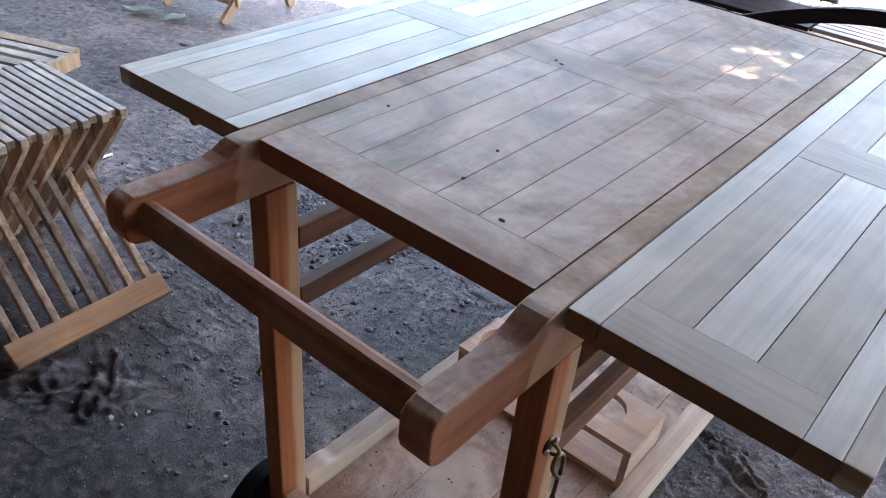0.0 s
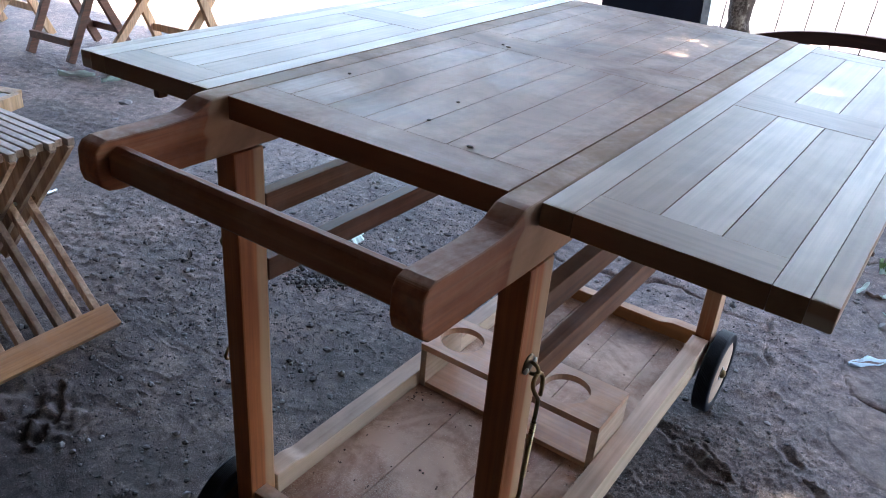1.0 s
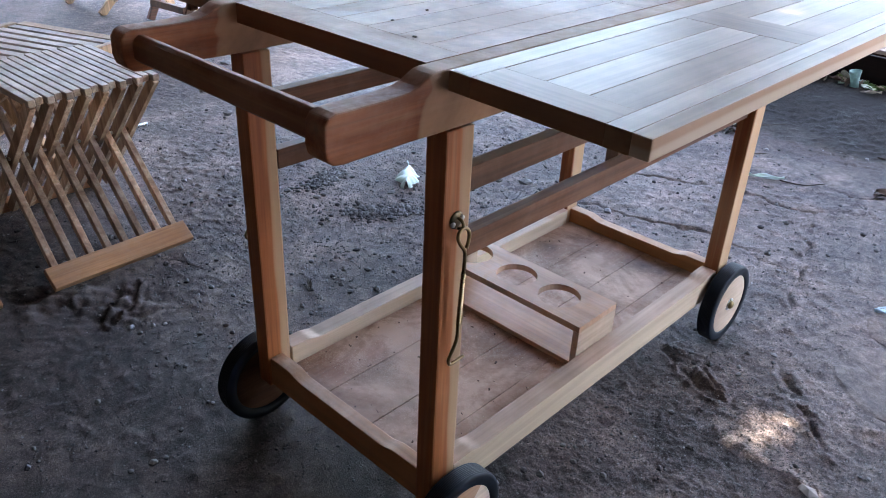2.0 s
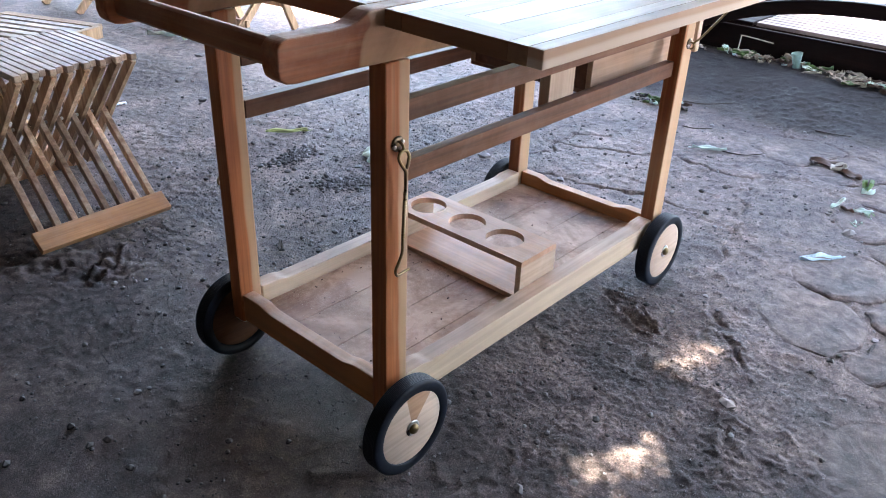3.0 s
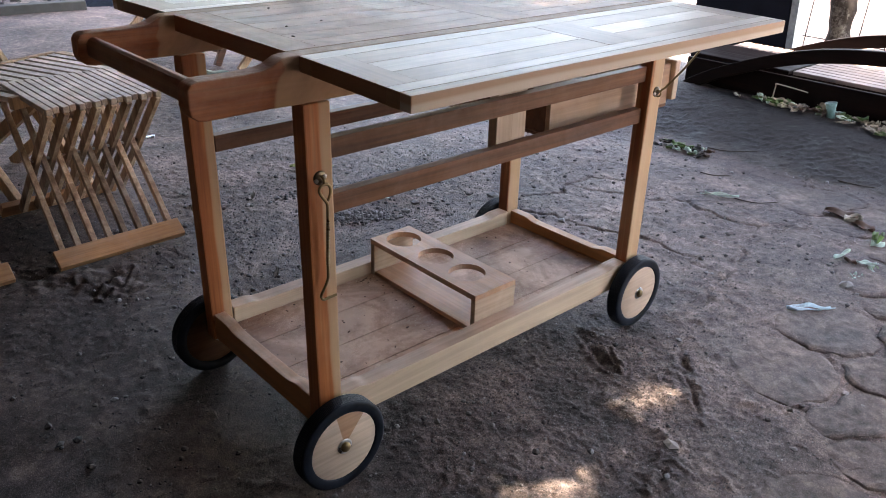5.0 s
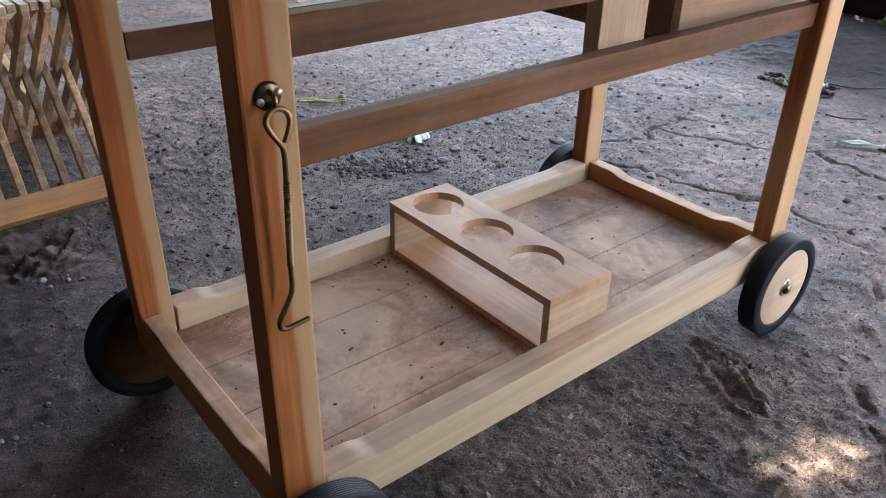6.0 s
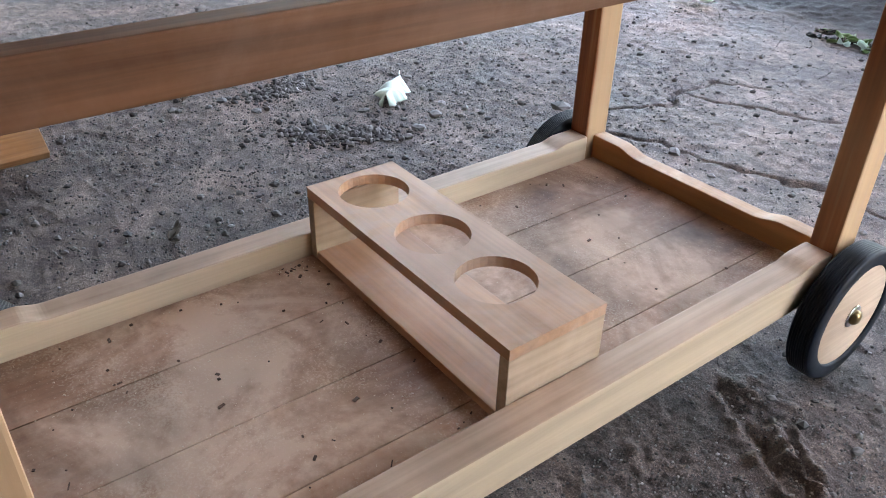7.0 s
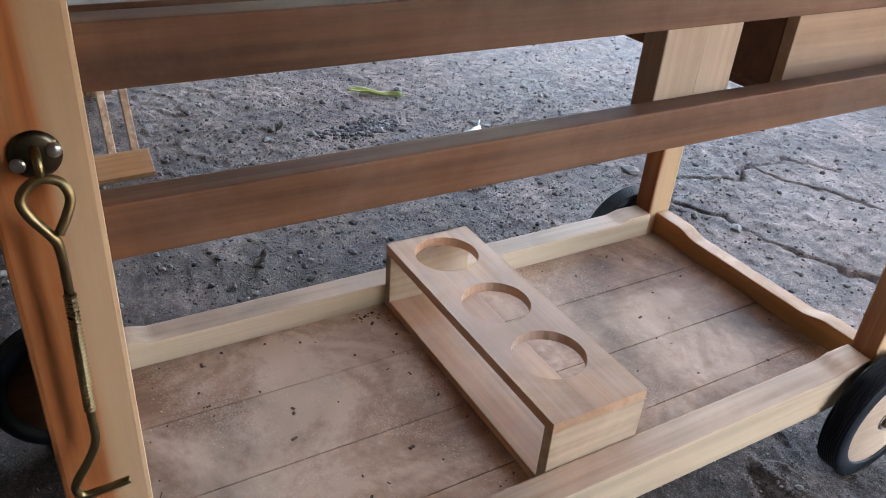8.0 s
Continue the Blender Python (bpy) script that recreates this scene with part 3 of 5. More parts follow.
def fine_relief(x, y):
    z = ground_base(x, y) + 0.003 * soft_noise(x, y, 13.0, 3)
    z += 0.0016 * soft_noise(x, y, 33.0, 4) + 0.0016 * soft_noise(x, y, 70.0, 5)
    clod = np.clip(soft_noise(x, y, 48.0, 31) + 0.6 * soft_noise(x, y, 2.3, 32) - 0.19, 0, 1)
    z += 0.011 * clod
    flake = 1 - 2 * np.abs(soft_noise(x + 0.05 * soft_noise(x, y, 9.0, 21), y, 7.5, 20)) * 2
    flake2 = 1 - 2 * np.abs(soft_noise(x, y + 0.03 * soft_noise(x, y, 15.0, 23), 21.0, 22)) * 2
    lumpy = np.clip(0.30 + 1.5 * soft_noise(x, y, 1.1, 24), 0.0, 0.8)
    z += lumpy * (-0.002 * np.clip(flake, 0, 1) ** 8 + 0.003 * np.clip(flake2, 0, 1) ** 3) - 0.0075 * paved(x, y)
    wx, wy = x + 0.03 * soft_noise(x, y, 12.0, 8), y + 0.03 * soft_noise(x, y, 12.0, 9)
    jx, jy = wx + 0.022 * soft_noise(x, y, 38.0, 16), wy + 0.022 * soft_noise(x, y, 38.0, 17)
    for line in CRACKS:
        z -= 0.014 * np.exp(-(line_distance(jx, jy, line) / 0.0045) ** 2) * np.clip(0.9 + 1.6 * soft_noise(x, y, 7.0, 18), 0.2, 1.2)
    for cx, cy, r in BROKEN:
        z += np.clip(1.2 - np.hypot(x - cx, (y - cy) * 1.3) / r, 0, 1) * (0.030 * soft_noise(wx, wy, 26.0, 41) + 0.016 * soft_noise(x, y, 60.0, 42) - 0.004)
    crumble = np.clip(0.6 + 2.6 * soft_noise(x, y, 22.0, 14) + 2.0 * soft_noise(x, y, 75.0, 15), 0, 1.8)
    for line in EDGES:
        d = line_distance(jx, jy, line)
        z += crumble * (-0.005 * np.exp(-(d / 0.006) ** 2) + 0.004 * np.exp(-((d - 0.022) / 0.014) ** 2))
    ragged = np.clip(0.55 + 2.4 * soft_noise(x, y, 20.0, 12) + 2.2 * soft_noise(x, y, 60.0, 13), -0.2, 1.7)
    for line in RUTS:
        d = line_distance(jx, jy, line)
        z += ragged * (-0.0055 * np.exp(-(d / 0.0075) ** 2) + 0.006 * np.exp(-((d - 0.017) / 0.0065) ** 2))
    d = line_distance(wx, wy, LIP)
    z += 0.007 * np.exp(-(d / 0.020) ** 2) * np.clip(0.8 + soft_noise(x, y, 30.0, 51), 0, 1.3)
    soil = np.clip(1.3 - np.hypot((x - 0.36) / 0.42, (y - 0.52) / 0.55), 0, 1)
    z += soil * (0.003 * soft_noise(x, y, 85.0, 52) + 0.004 * soft_noise(x, y, 150.0, 53))
    return z


def spread(lo, hi, step, far, dense, grow=1.25):
    mid = list(np.arange(lo, dense[0], step)) + list(np.arange(dense[0], dense[1], step * 0.52)) + list(np.arange(dense[1], hi + step / 2, step))
    out, d, p = [], step, mid[-1]
    while p < far:
        d *= grow
        p += d
        out.append(p)
    left, d, p = [], step, mid[0]
    while p > -far:
        d *= grow
        p -= d
        left.append(p)
    return np.array(left[::-1] + mid + out)


def build_ground():
    gx, gy = spread(-3.3, 1.25, 0.0062, 400, (0.08, 0.78)), spread(-0.35, 3.3, 0.0062, 400, (0.15, 0.95))
    X, Y = np.meshgrid(gx, gy, indexing="ij")
    Z = ground_height(X, Y) * np.clip((14 - np.hypot(X, Y)) / 8, 0, 1)
    nx, ny = X.shape
    co = np.stack([X, Y, Z], -1).reshape(-1, 3)
    idx = np.arange(nx * ny).reshape(nx, ny)
    quads = np.stack([idx[:-1, :-1], idx[1:, :-1], idx[1:, 1:], idx[:-1, 1:]], -1).reshape(-1, 4)
    me = bpy.data.meshes.new("ground")
    me.vertices.add(len(co))
    me.vertices.foreach_set("co", co.ravel())
    me.loops.add(quads.size)
    me.loops.foreach_set("vertex_index", quads.ravel())
    me.polygons.add(len(quads))
    me.polygons.foreach_set("loop_start", np.arange(0, quads.size, 4))
    me.polygons.foreach_set("loop_total", np.full(len(quads), 4))
    me.polygons.foreach_set("use_smooth", np.ones(len(quads), bool))
    me.update(calc_edges=True)
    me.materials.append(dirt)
    return tagged(new("ground", me), "dark grey packed dirt with grit, cracks and ruts", "ground", kind="structure")


ground = build_ground()


def gz(x, y):
    return float(ground_height(np.array([float(x)]), np.array([float(y)]))[0])


# ---- open shed: unseen roof with small gaps for sun spots, added unseen walls, pillar ----
ROOF_Z = 2.7


def build_roof():
    # Sun spots to make; each gets gaps in the unseen roof along its rays.
    spots = [(0.07, 0.80, 0.10, 0.82, 0.8, 0.022, 22, 0.0072), (0.09, 0.69, 0.12, 0.70, 0.8, 0.018, 18, 0.0072), (0.335, 0.64, 0.36, 0.67, 0.8, 0.016, 16, 0.0072),
             (0.450, 0.625, 0.495, 0.755, 0, 0.019, 66, 0.0092), (0.500, 0.225, 0.568, 0.400, 0, 0.022, 92, 0.0092), (0.62, 0.60, 0.63, 0.61, 0, 0.015, 6, 0.008)]
    holes = []
    rn = random.Random(4)
    for xa, ya, xb, yb, z, w, count, size in spots:
        k = (ROOF_Z - z) / SUN_DIR.z
        for i in range(count):
            u = rn.random()
            px, py = xa + (xb - xa) * u + SUN_DIR.x * k + rn.gauss(0, w), ya + (yb - ya) * u + SUN_DIR.y * k + rn.gauss(0, w)
            e = (size * rn.uniform(0.75, 1.25), size * rn.uniform(0.75, 1.25))
            holes.append((px - e[0] / 2, px + e[0] / 2, py - e[1] / 2, py + e[1] / 2))
    xs = sorted({-8.5, -1.36, 1.9} | {h[0] for h in holes} | {h[1] for h in holes})
    ys = sorted({-1.7, 2.58, 3.88} | {h[2] for h in holes} | {h[3] for h in holes})
    bm = bmesh.new()
    vs = {}

    def v(x, y):
        if (x, y) not in vs:
            vs[x, y] = bm.verts.new((x, y, ROOF_Z))
        return vs[x, y]

    for x0, x1 in zip(xs, xs[1:]):
        for y0, y1 in zip(ys, ys[1:]):
            mx, my = (x0 + x1) / 2, (y0 + y1) / 2
            if mx < -1.36 and my > 2.58:
                continue
            if not any(h[0] < mx < h[1] and h[2] < my < h[3] for h in holes):
                bm.faces.new((v(x0, y0), v(x1, y0), v(x1, y1), v(x0, y1)))
    top = bmesh.ops.extrude_face_region(bm, geom=list(bm.faces))
    for e in top["geom"]:
        if isinstance(e, bmesh.types.BMVert):
            e.co.z += 0.02
    bmesh.ops.recalc_face_normals(bm, faces=bm.faces)
    return tagged(part("ceiling", bm, roofing), "unseen brown shed roof with gaps put in for sun spots", "roof", kind="structure")


build_roof()
# Unseen boards added under the roof edge to cut down the sky's light.
LIGHT_CUT_Z = 2.24
for x0, x1, y0, y1 in ((-8.5, -1.382, 2.56, 2.58), (-1.38, -1.36, 2.582, 3.858), (-1.38, 1.898, 3.86, 3.88), (1.88, 1.9, -1.698, 3.858)):
    tagged(part("trim", box(x0, x1, y0, y1, LIGHT_CUT_Z, ROOF_Z - 0.003, 0), roofing), "unseen brown boards added under the roof edge to cut light", "eave", kind="structure")
# Unseen walls added to block light on three sides, with an opening left east.
tagged(part("wall_west", box(-2.7, -2.5, -1.698, 0.12, -0.02, ROOF_Z - 0.003, 0), wall_paint), "unseen dull brown wall added to block light", "wall", kind="structure")
for y0, y1 in ((-1.698, 1.1), (1.9, 3.855)):
    tagged(part("wall_east", box(1.75, 1.879, y0, y1, -0.02, ROOF_Z - 0.003, 0), wall_paint), "unseen dull brown wall added to block light", "wall", kind="structure")
tagged(part("wall_south", box(-7.0, 1.95, -1.9, -1.7, -0.02, ROOF_Z - 0.003, 0), wall_paint), "unseen dull grey-brown wall added to block light", "wall", kind="structure")


# ---- serving cart ----
cart = thing("serving_cart", "teak serving cart on wheels with both top leaves raised", "serving cart")
HW, RI, TOP, LEN = 0.226, 0.193, 0.80, 0.968


def sx(s, a, b):
    return (a, b) if s > 0 else (-b, -a)


for s in (1, -1):
    for y0, y1, m in ((0.004, 0.053, wood_leg), (0.919, 0.965, wood_leg_far)):
        x0, x1 = sx(s, 0.192, HW)
        leg = part("leg", box(x0, x1, y0, y1, 0.102, 0.7245, 0.003), m, cart)
        moved(leg, (x0 + x1) / 2, (y0 + y1) / 2, 0.10)

# long top rails, running out into the shaped handles
HANDLE = [(0.968, 0.726), (0.968, 0.80), (-0.014, 0.80), (-0.024, 0.7985), (-0.034, 0.7935), (-0.044, 0.7885), (-0.058, 0.785), (-0.090, 0.7835), (-0.158, 0.784),
          (-0.168, 0.781), (-0.174, 0.773), (-0.175, 0.748), (-0.172, 0.736), (-0.163, 0.729), (-0.150, 0.727), (-0.055, 0.7275), (-0.010, 0.7265)]
for s in (1, -1):
    part("handle_rail", prism(HANDLE, "x", *sx(s, RI, HW), bevel=0.003, seg=3), wood_handle, cart, "rail shaped into a rounded handle end")
bar = [(-0.160, 0.746), (-0.160, 0.766), (-0.155, 0.773), (-0.149, 0.776), (-0.142, 0.7755), (-0.135, 0.771), (-0.132, 0.765), (-0.132, 0.746), (-0.137, 0.740), (-0.154, 0.740)]
part("handle_bar", prism(bar, "x", -RI - 0.004, RI + 0.004, 0.002), wood_bar, cart, "round-edged push bar")

# fixed middle panel: end rails, a middle rail and two rows of slats
PW = RI - 0.0008
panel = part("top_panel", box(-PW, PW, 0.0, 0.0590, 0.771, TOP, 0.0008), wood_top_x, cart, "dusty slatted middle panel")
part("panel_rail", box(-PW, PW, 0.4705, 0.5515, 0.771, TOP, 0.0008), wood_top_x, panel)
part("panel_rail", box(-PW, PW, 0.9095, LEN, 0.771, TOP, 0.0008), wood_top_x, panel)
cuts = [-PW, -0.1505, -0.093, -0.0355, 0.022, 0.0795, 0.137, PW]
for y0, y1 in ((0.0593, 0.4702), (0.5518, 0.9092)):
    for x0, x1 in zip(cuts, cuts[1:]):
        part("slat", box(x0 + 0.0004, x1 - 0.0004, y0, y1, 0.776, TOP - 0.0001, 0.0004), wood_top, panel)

# two hinged leaves, raised, sagging a little at their outer edges
LEAF = 0.962
for s in (1, -1):
    x0, x1 = sx(s, 0.228, 0.2600)
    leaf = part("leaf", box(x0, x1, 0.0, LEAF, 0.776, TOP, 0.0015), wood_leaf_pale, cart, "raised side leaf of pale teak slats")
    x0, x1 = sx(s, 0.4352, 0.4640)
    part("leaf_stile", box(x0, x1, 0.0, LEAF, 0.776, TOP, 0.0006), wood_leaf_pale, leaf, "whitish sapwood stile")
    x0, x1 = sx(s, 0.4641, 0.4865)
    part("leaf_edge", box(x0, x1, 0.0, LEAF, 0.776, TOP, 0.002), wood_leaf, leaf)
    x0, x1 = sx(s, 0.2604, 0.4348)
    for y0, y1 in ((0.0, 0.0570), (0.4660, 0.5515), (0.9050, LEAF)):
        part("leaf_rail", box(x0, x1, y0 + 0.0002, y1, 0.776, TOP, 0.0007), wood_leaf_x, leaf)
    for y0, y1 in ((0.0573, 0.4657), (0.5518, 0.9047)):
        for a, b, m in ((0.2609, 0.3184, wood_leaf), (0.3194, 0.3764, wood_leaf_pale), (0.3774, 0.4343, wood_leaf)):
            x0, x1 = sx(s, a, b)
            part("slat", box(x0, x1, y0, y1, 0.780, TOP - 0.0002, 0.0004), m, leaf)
    hinge = Matrix.Translation((s * 0.228, 0, 0.79))
    leaf.matrix_basis = hinge @ pose(0, 0, 0, 0, s * 1.0, 0) @ hinge.inverted()

part("leaf_catch", box(-0.346, -0.334, 0.008, 0.022, 0.760, 0.7725, 0.003), wood_rail, cart, "small wooden catch under the leaf")

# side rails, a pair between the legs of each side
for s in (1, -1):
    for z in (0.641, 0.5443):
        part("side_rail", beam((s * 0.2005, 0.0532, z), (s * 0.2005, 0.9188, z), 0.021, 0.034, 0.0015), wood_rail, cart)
part("drawer_post", box(0.166, 0.1895, 0.464, 0.5068, 0.527, 0.7755, 0.0015), wood_post, cart, "short upright board")
part("drawer_post", box(0.168, 0.1885, 0.5074, 0.548, 0.527, 0.7755, 0.0015), wood_post, cart, "pale upright strip")

# drawer, pulled out a little at the far end
drawer = part("drawer", box(-0.162, 0.162, 0.654, 1.094, 0.527, 0.535, 0.001), wood_rail, cart, "shallow drawer pulled partly out")
for s in (1, -1):
    x0, x1 = sx(s, 0.1495, 0.162)
    part("drawer_side", box(x0, x1, 0.654, 1.094, 0.5352, 0.634, 0.001), wood_drawer, drawer)
# Darker teak than the sides: the shade on the back is put into the colour.
part("drawer_back", box(-0.149, 0.149, 0.654, 0.666, 0.5352, 0.628, 0.001), wood_rail, drawer)
part("drawer_front", box(-0.176, 0.176, 1.0945, 1.114, 0.545, 0.642, 0.003), wood_post, drawer)


# lower tray
def scoop(length, z0, z1, dip=0.006, run=0.07):
    pts = [(0, z0), (length, z0), (length, z1)]
    for k in range(9):
        pts.append((length - run * (0.55 + 0.45 * k / 8), z1 - dip * (0.5 - 0.5 * math.cos(math.pi * k / 8))))
    for k in range(9):
        pts.append((run * (1 - 0.45 * k / 8), z1 - dip * (0.5 + 0.5 * math.cos(math.pi * k / 8))))
    return pts + [(0, z1)]


for s in (1, -1):
    pts = [(0.0545 + a, z) for a, z in scoop(0.865, 0.106, 0.168)]
    part("tray_side", prism(pts, "x", *sx(s, 0.188, 0.2245), bevel=0.002), wood_side, cart, "pale side board with softly dipped edge")
for y0, y1 in ((0.008, 0.034), (0.936, 0.962)):
    pts = [(-0.1915 + a, z) for a, z in scoop(0.383, 0.106, 0.166, 0.008, 0.09)]
    part("tray_end", prism(pts, "y", y0, y1, bevel=0.002), wood_end, cart, "end board with softly dipped edge")
edges = [-0.1875, -0.080, 0.036, 0.138, 0.1875]
for x0, x1 in zip(edges, edges[1:]):
    part("tray_plank", box(x0 + 0.0006, x1 - 0.0006, 0.0345, 0.9355, 0.116, 0.130, 0.001), wood_tray, cart, "dusty tray plank")


# bottle rack in the tray
def holed_board(x0, x1, y0, y1, z0, z1, centres, radius, segs=32):
    """A board with round holes: one square cell with a hole for each centre, plain strips between."""
    bm = bmesh.new()
    half = (y1 - y0) / 2
    cy = (y0 + y1) / 2

    def quad(a, b):
        for z, flip in ((z0, True), (z1, False)):
            vs = [bm.verts.new((a, y0, z)), bm.verts.new((b, y0, z)), bm.verts.new((b, y1, z)), bm.verts.new((a, y1, z))]
            bm.faces.new(vs[::-1] if flip else vs)

    def cell(cx, hw):
        for z, flip in ((z0, True), (z1, False)):
            inner, outer = [], []
            for k in range(segs):
                a = 2 * math.pi * (k + 0.5) / segs
                c, s = math.cos(a), math.sin(a)
                inner.append(bm.verts.new((cx + c * radius, cy + s * radius, z)))
                q = min(hw / max(abs(c), 1e-6), half / max(abs(s), 1e-6))
                outer.append(bm.verts.new((cx + c * q, cy + s * q, z)))
            for k in range(segs):
                j = (k + 1) % segs
                f = (inner[k], outer[k], outer[j], inner[j])
                bm.faces.new(f[::-1] if flip else f)
            rim.append(inner)
            corners = [(1, 1), (-1, 1), (-1, -1), (1, -1)]
            for sx_, sy_ in corners:
                near = sorted(outer, key=lambda v: (v.co.x - cx - sx_ * hw) ** 2 + (v.co.y - cy - sy_ * half) ** 2)[:2]
                vs = [near[0], near[1], bm.verts.new((cx + sx_ * hw, cy + sy_ * half, z))]
                bm.faces.new(vs)

    at = x0
    hw = radius + 0.012
    for cx in centres:
        rim = []
        quad(at, cx - hw)
        cell(cx, hw)
        lo, hi = rim
        for k in range(segs):
            j = (k + 1) % segs
            f = bm.faces.new((lo[k], lo[j], hi[j], hi[k]))
            f.smooth = False
        at = cx + hw
    quad(at, x1)
    for a, b in (((x0, y0), (x1, y0)), ((x1, y0), (x1, y1)), ((x1, y1), (x0, y1)), ((x0, y1), (x0, y0))):
        bm.faces.new([bm.verts.new((*a, z0)), bm.verts.new((*b, z0)), bm.verts.new((*b, z1)), bm.verts.new((*a, z1))])
    return finish(bm)


rack = part("bottle_rack", holed_board(-0.1868, 0.1868, 0.430, 0.554, 0.2135, 0.2265, (-0.134, -0.014, 0.094), 0.0425), wood_rack, cart, "low open box with three round holes")
for s in (1, -1):
    x0, x1 = sx(s, 0.1735, 0.1868)
    part("rack_end", box(x0, x1, 0.430, 0.554, 0.1302, 0.2132, 0.001), wood_rack_end, rack, "pale sapwood end board")
part("rack_floor", box(-0.1732, 0.1732, 0.431, 0.553, 0.1302, 0.141, 0.001), wood_rack, rack)


# wheels: ribbed rubber tyre, wooden disc, bolt
def tyre():
    R, r = 0.0925, 0.0710
    prof = [(r, -0.017), (R - 0.006, -0.017), (R - 0.002, -0.0145)]
    for k in range(9):
        z = -0.012 + 0.003 * k
        prof += [(R, z - 0.001), (R, z + 0.0006), (R - 0.0012, z + 0.0010), (R - 0.0012, z + 0.0018)]
    prof += [(R - 0.002, 0.0155), (R - 0.006, 0.017), (r + 0.002, 0.017), (r, 0.0155)]
    return lathe(prof, 64, closed=True)


for s in (1, -1):
    for y in (0.027, 0.938):
        wheel = part("wheel", tyre(), rubber, cart, "black ribbed rubber tyre on a wooden disc")
        near = s > 0 and y < 0.5
        wheel.matrix_basis = pose(0.2535 if near else 0.2485, y, 0.0900) if s > 0 else pose(-0.2485, y, 0.0900, 0, 0, 180)
        part("wheel_disc", lathe([(0.0710, -0.010), (0.0710, 0.0135), (0.0695, 0.0145), (0.010, 0.0145)], 64), wood_disc_wedge if near else wood_disc if s > 0 else wood_disc_shaded, wheel,
             "pale wooden wheel disc with a brown heartwood wedge" if near else "pale wooden wheel disc" if s > 0 else "wheel disc in a darker brown that holds its shade")
        part("bolt_washer", lathe([(0.0155, 0.0146), (0.0155, 0.0162), (0.0115, 0.0163)], 32), steel, wheel)
        part("bolt_head", lathe([(0.0100, 0.0163), (0.0100, 0.0195), (0.0085, 0.0225), (0.0055, 0.0245), (0.001, 0.0252)], 24), brass, wheel, "domed brass bolt head")
        part("axle", lathe([(0.010, -0.030), (0.010, -0.0101)], 20), steel, wheel)


# hooks that prop the leaves
def hook_parts(cx, cy, cz, side, line):
    """side: which way the leg faces. line: the rod's bends after its eye."""
    plate = part("hook_plate", lathe([(0.0120, 0.0), (0.0120, 0.0012), (0.009, 0.0024), (0.005, 0.0032), (0.001, 0.0034)], 28), tarnished, cart, "round tarnished eye plate with two screws")
    plate.matrix_basis = pose(cx, cy, cz) if side > 0 else pose(cx, cy, cz, 0, 0, 180)
    for dy, dz in ((-0.0082, -0.0035), (0.0082, 0.002)):
        sc = part("screw", lathe([(0.0035, 0.001), (0.0035, 0.0042), (0.002, 0.005)], 12), steel, plate)
        sc.location = (0, dy, dz)
    ring = [(0.004 + 0.009 * math.sin(a), 0, -0.003 + 0.007 * math.cos(a)) for a in [math.pi * k / 10 for k in range(11)]]
    part("eye", tube(ring, 0.0022, 8), brass, plate)
    pts = smooth_path(line, 8)
    return part("hook", tube(pts, 0.0025, 10), brass, cart, "bent brass hook rod")


near_line = [(0.2440, 0.0300, 0.5685), (0.2425, 0.0350, 0.577), (0.2405, 0.0380, 0.585), (0.2390, 0.0355, 0.5925), (0.2385, 0.0280, 0.5955), (0.2390, 0.0205, 0.5925), (0.2405, 0.0170, 0.586),
             (0.2420, 0.0200, 0.5775), (0.2430, 0.0262, 0.5680), (0.2430, 0.0290, 0.560), (0.2425, 0.0290, 0.535), (0.2410, 0.0280, 0.495),
             (0.2400, 0.0270, 0.450), (0.2400, 0.0265, 0.430), (0.2400, 0.0210, 0.417), (0.2405, 0.0120, 0.4030), (0.2410, 0.0112, 0.3965), (0.2410, 0.0150, 0.3918), (0.2410, 0.0280, 0.3920), (0.2410, 0.0405, 0.3930)]
hook_parts(HW, 0.0275, 0.603, 1, near_line)
thread, radii = [], []
for k in range(30):
    u = k / 29
    thread += [(0.2424 - 0.0024 * u, 0.0290 - 0.0019 * u, 0.532 - 0.078 * u), (0.2424 - 0.0024 * u, 0.0290 - 0.0019 * u, 0.5307 - 0.078 * u)]
    radii += [0.0034, 0.0021]
bm = tube(thread, radii, 10)
for f in bm.faces:
    f.smooth = False
part("hook_thread", bm, brass, cart, "screw thread on the rod")

far_line = [(0.236, 0.945, 0.600), (0.240, 0.946, 0.607), (0.250, 0.950, 0.618), (0.290, 0.962, 0.676), (0.322, 0.966, 0.728), (0.328, 0.966, 0.738), (0.330, 0.966, 0.776)]
hook_parts(HW, 0.945, 0.600, 1, far_line)
left_line = [(-x, y, z) for x, y, z in near_line]
hook_parts(-HW, 0.0285, 0.600, -1, left_line)


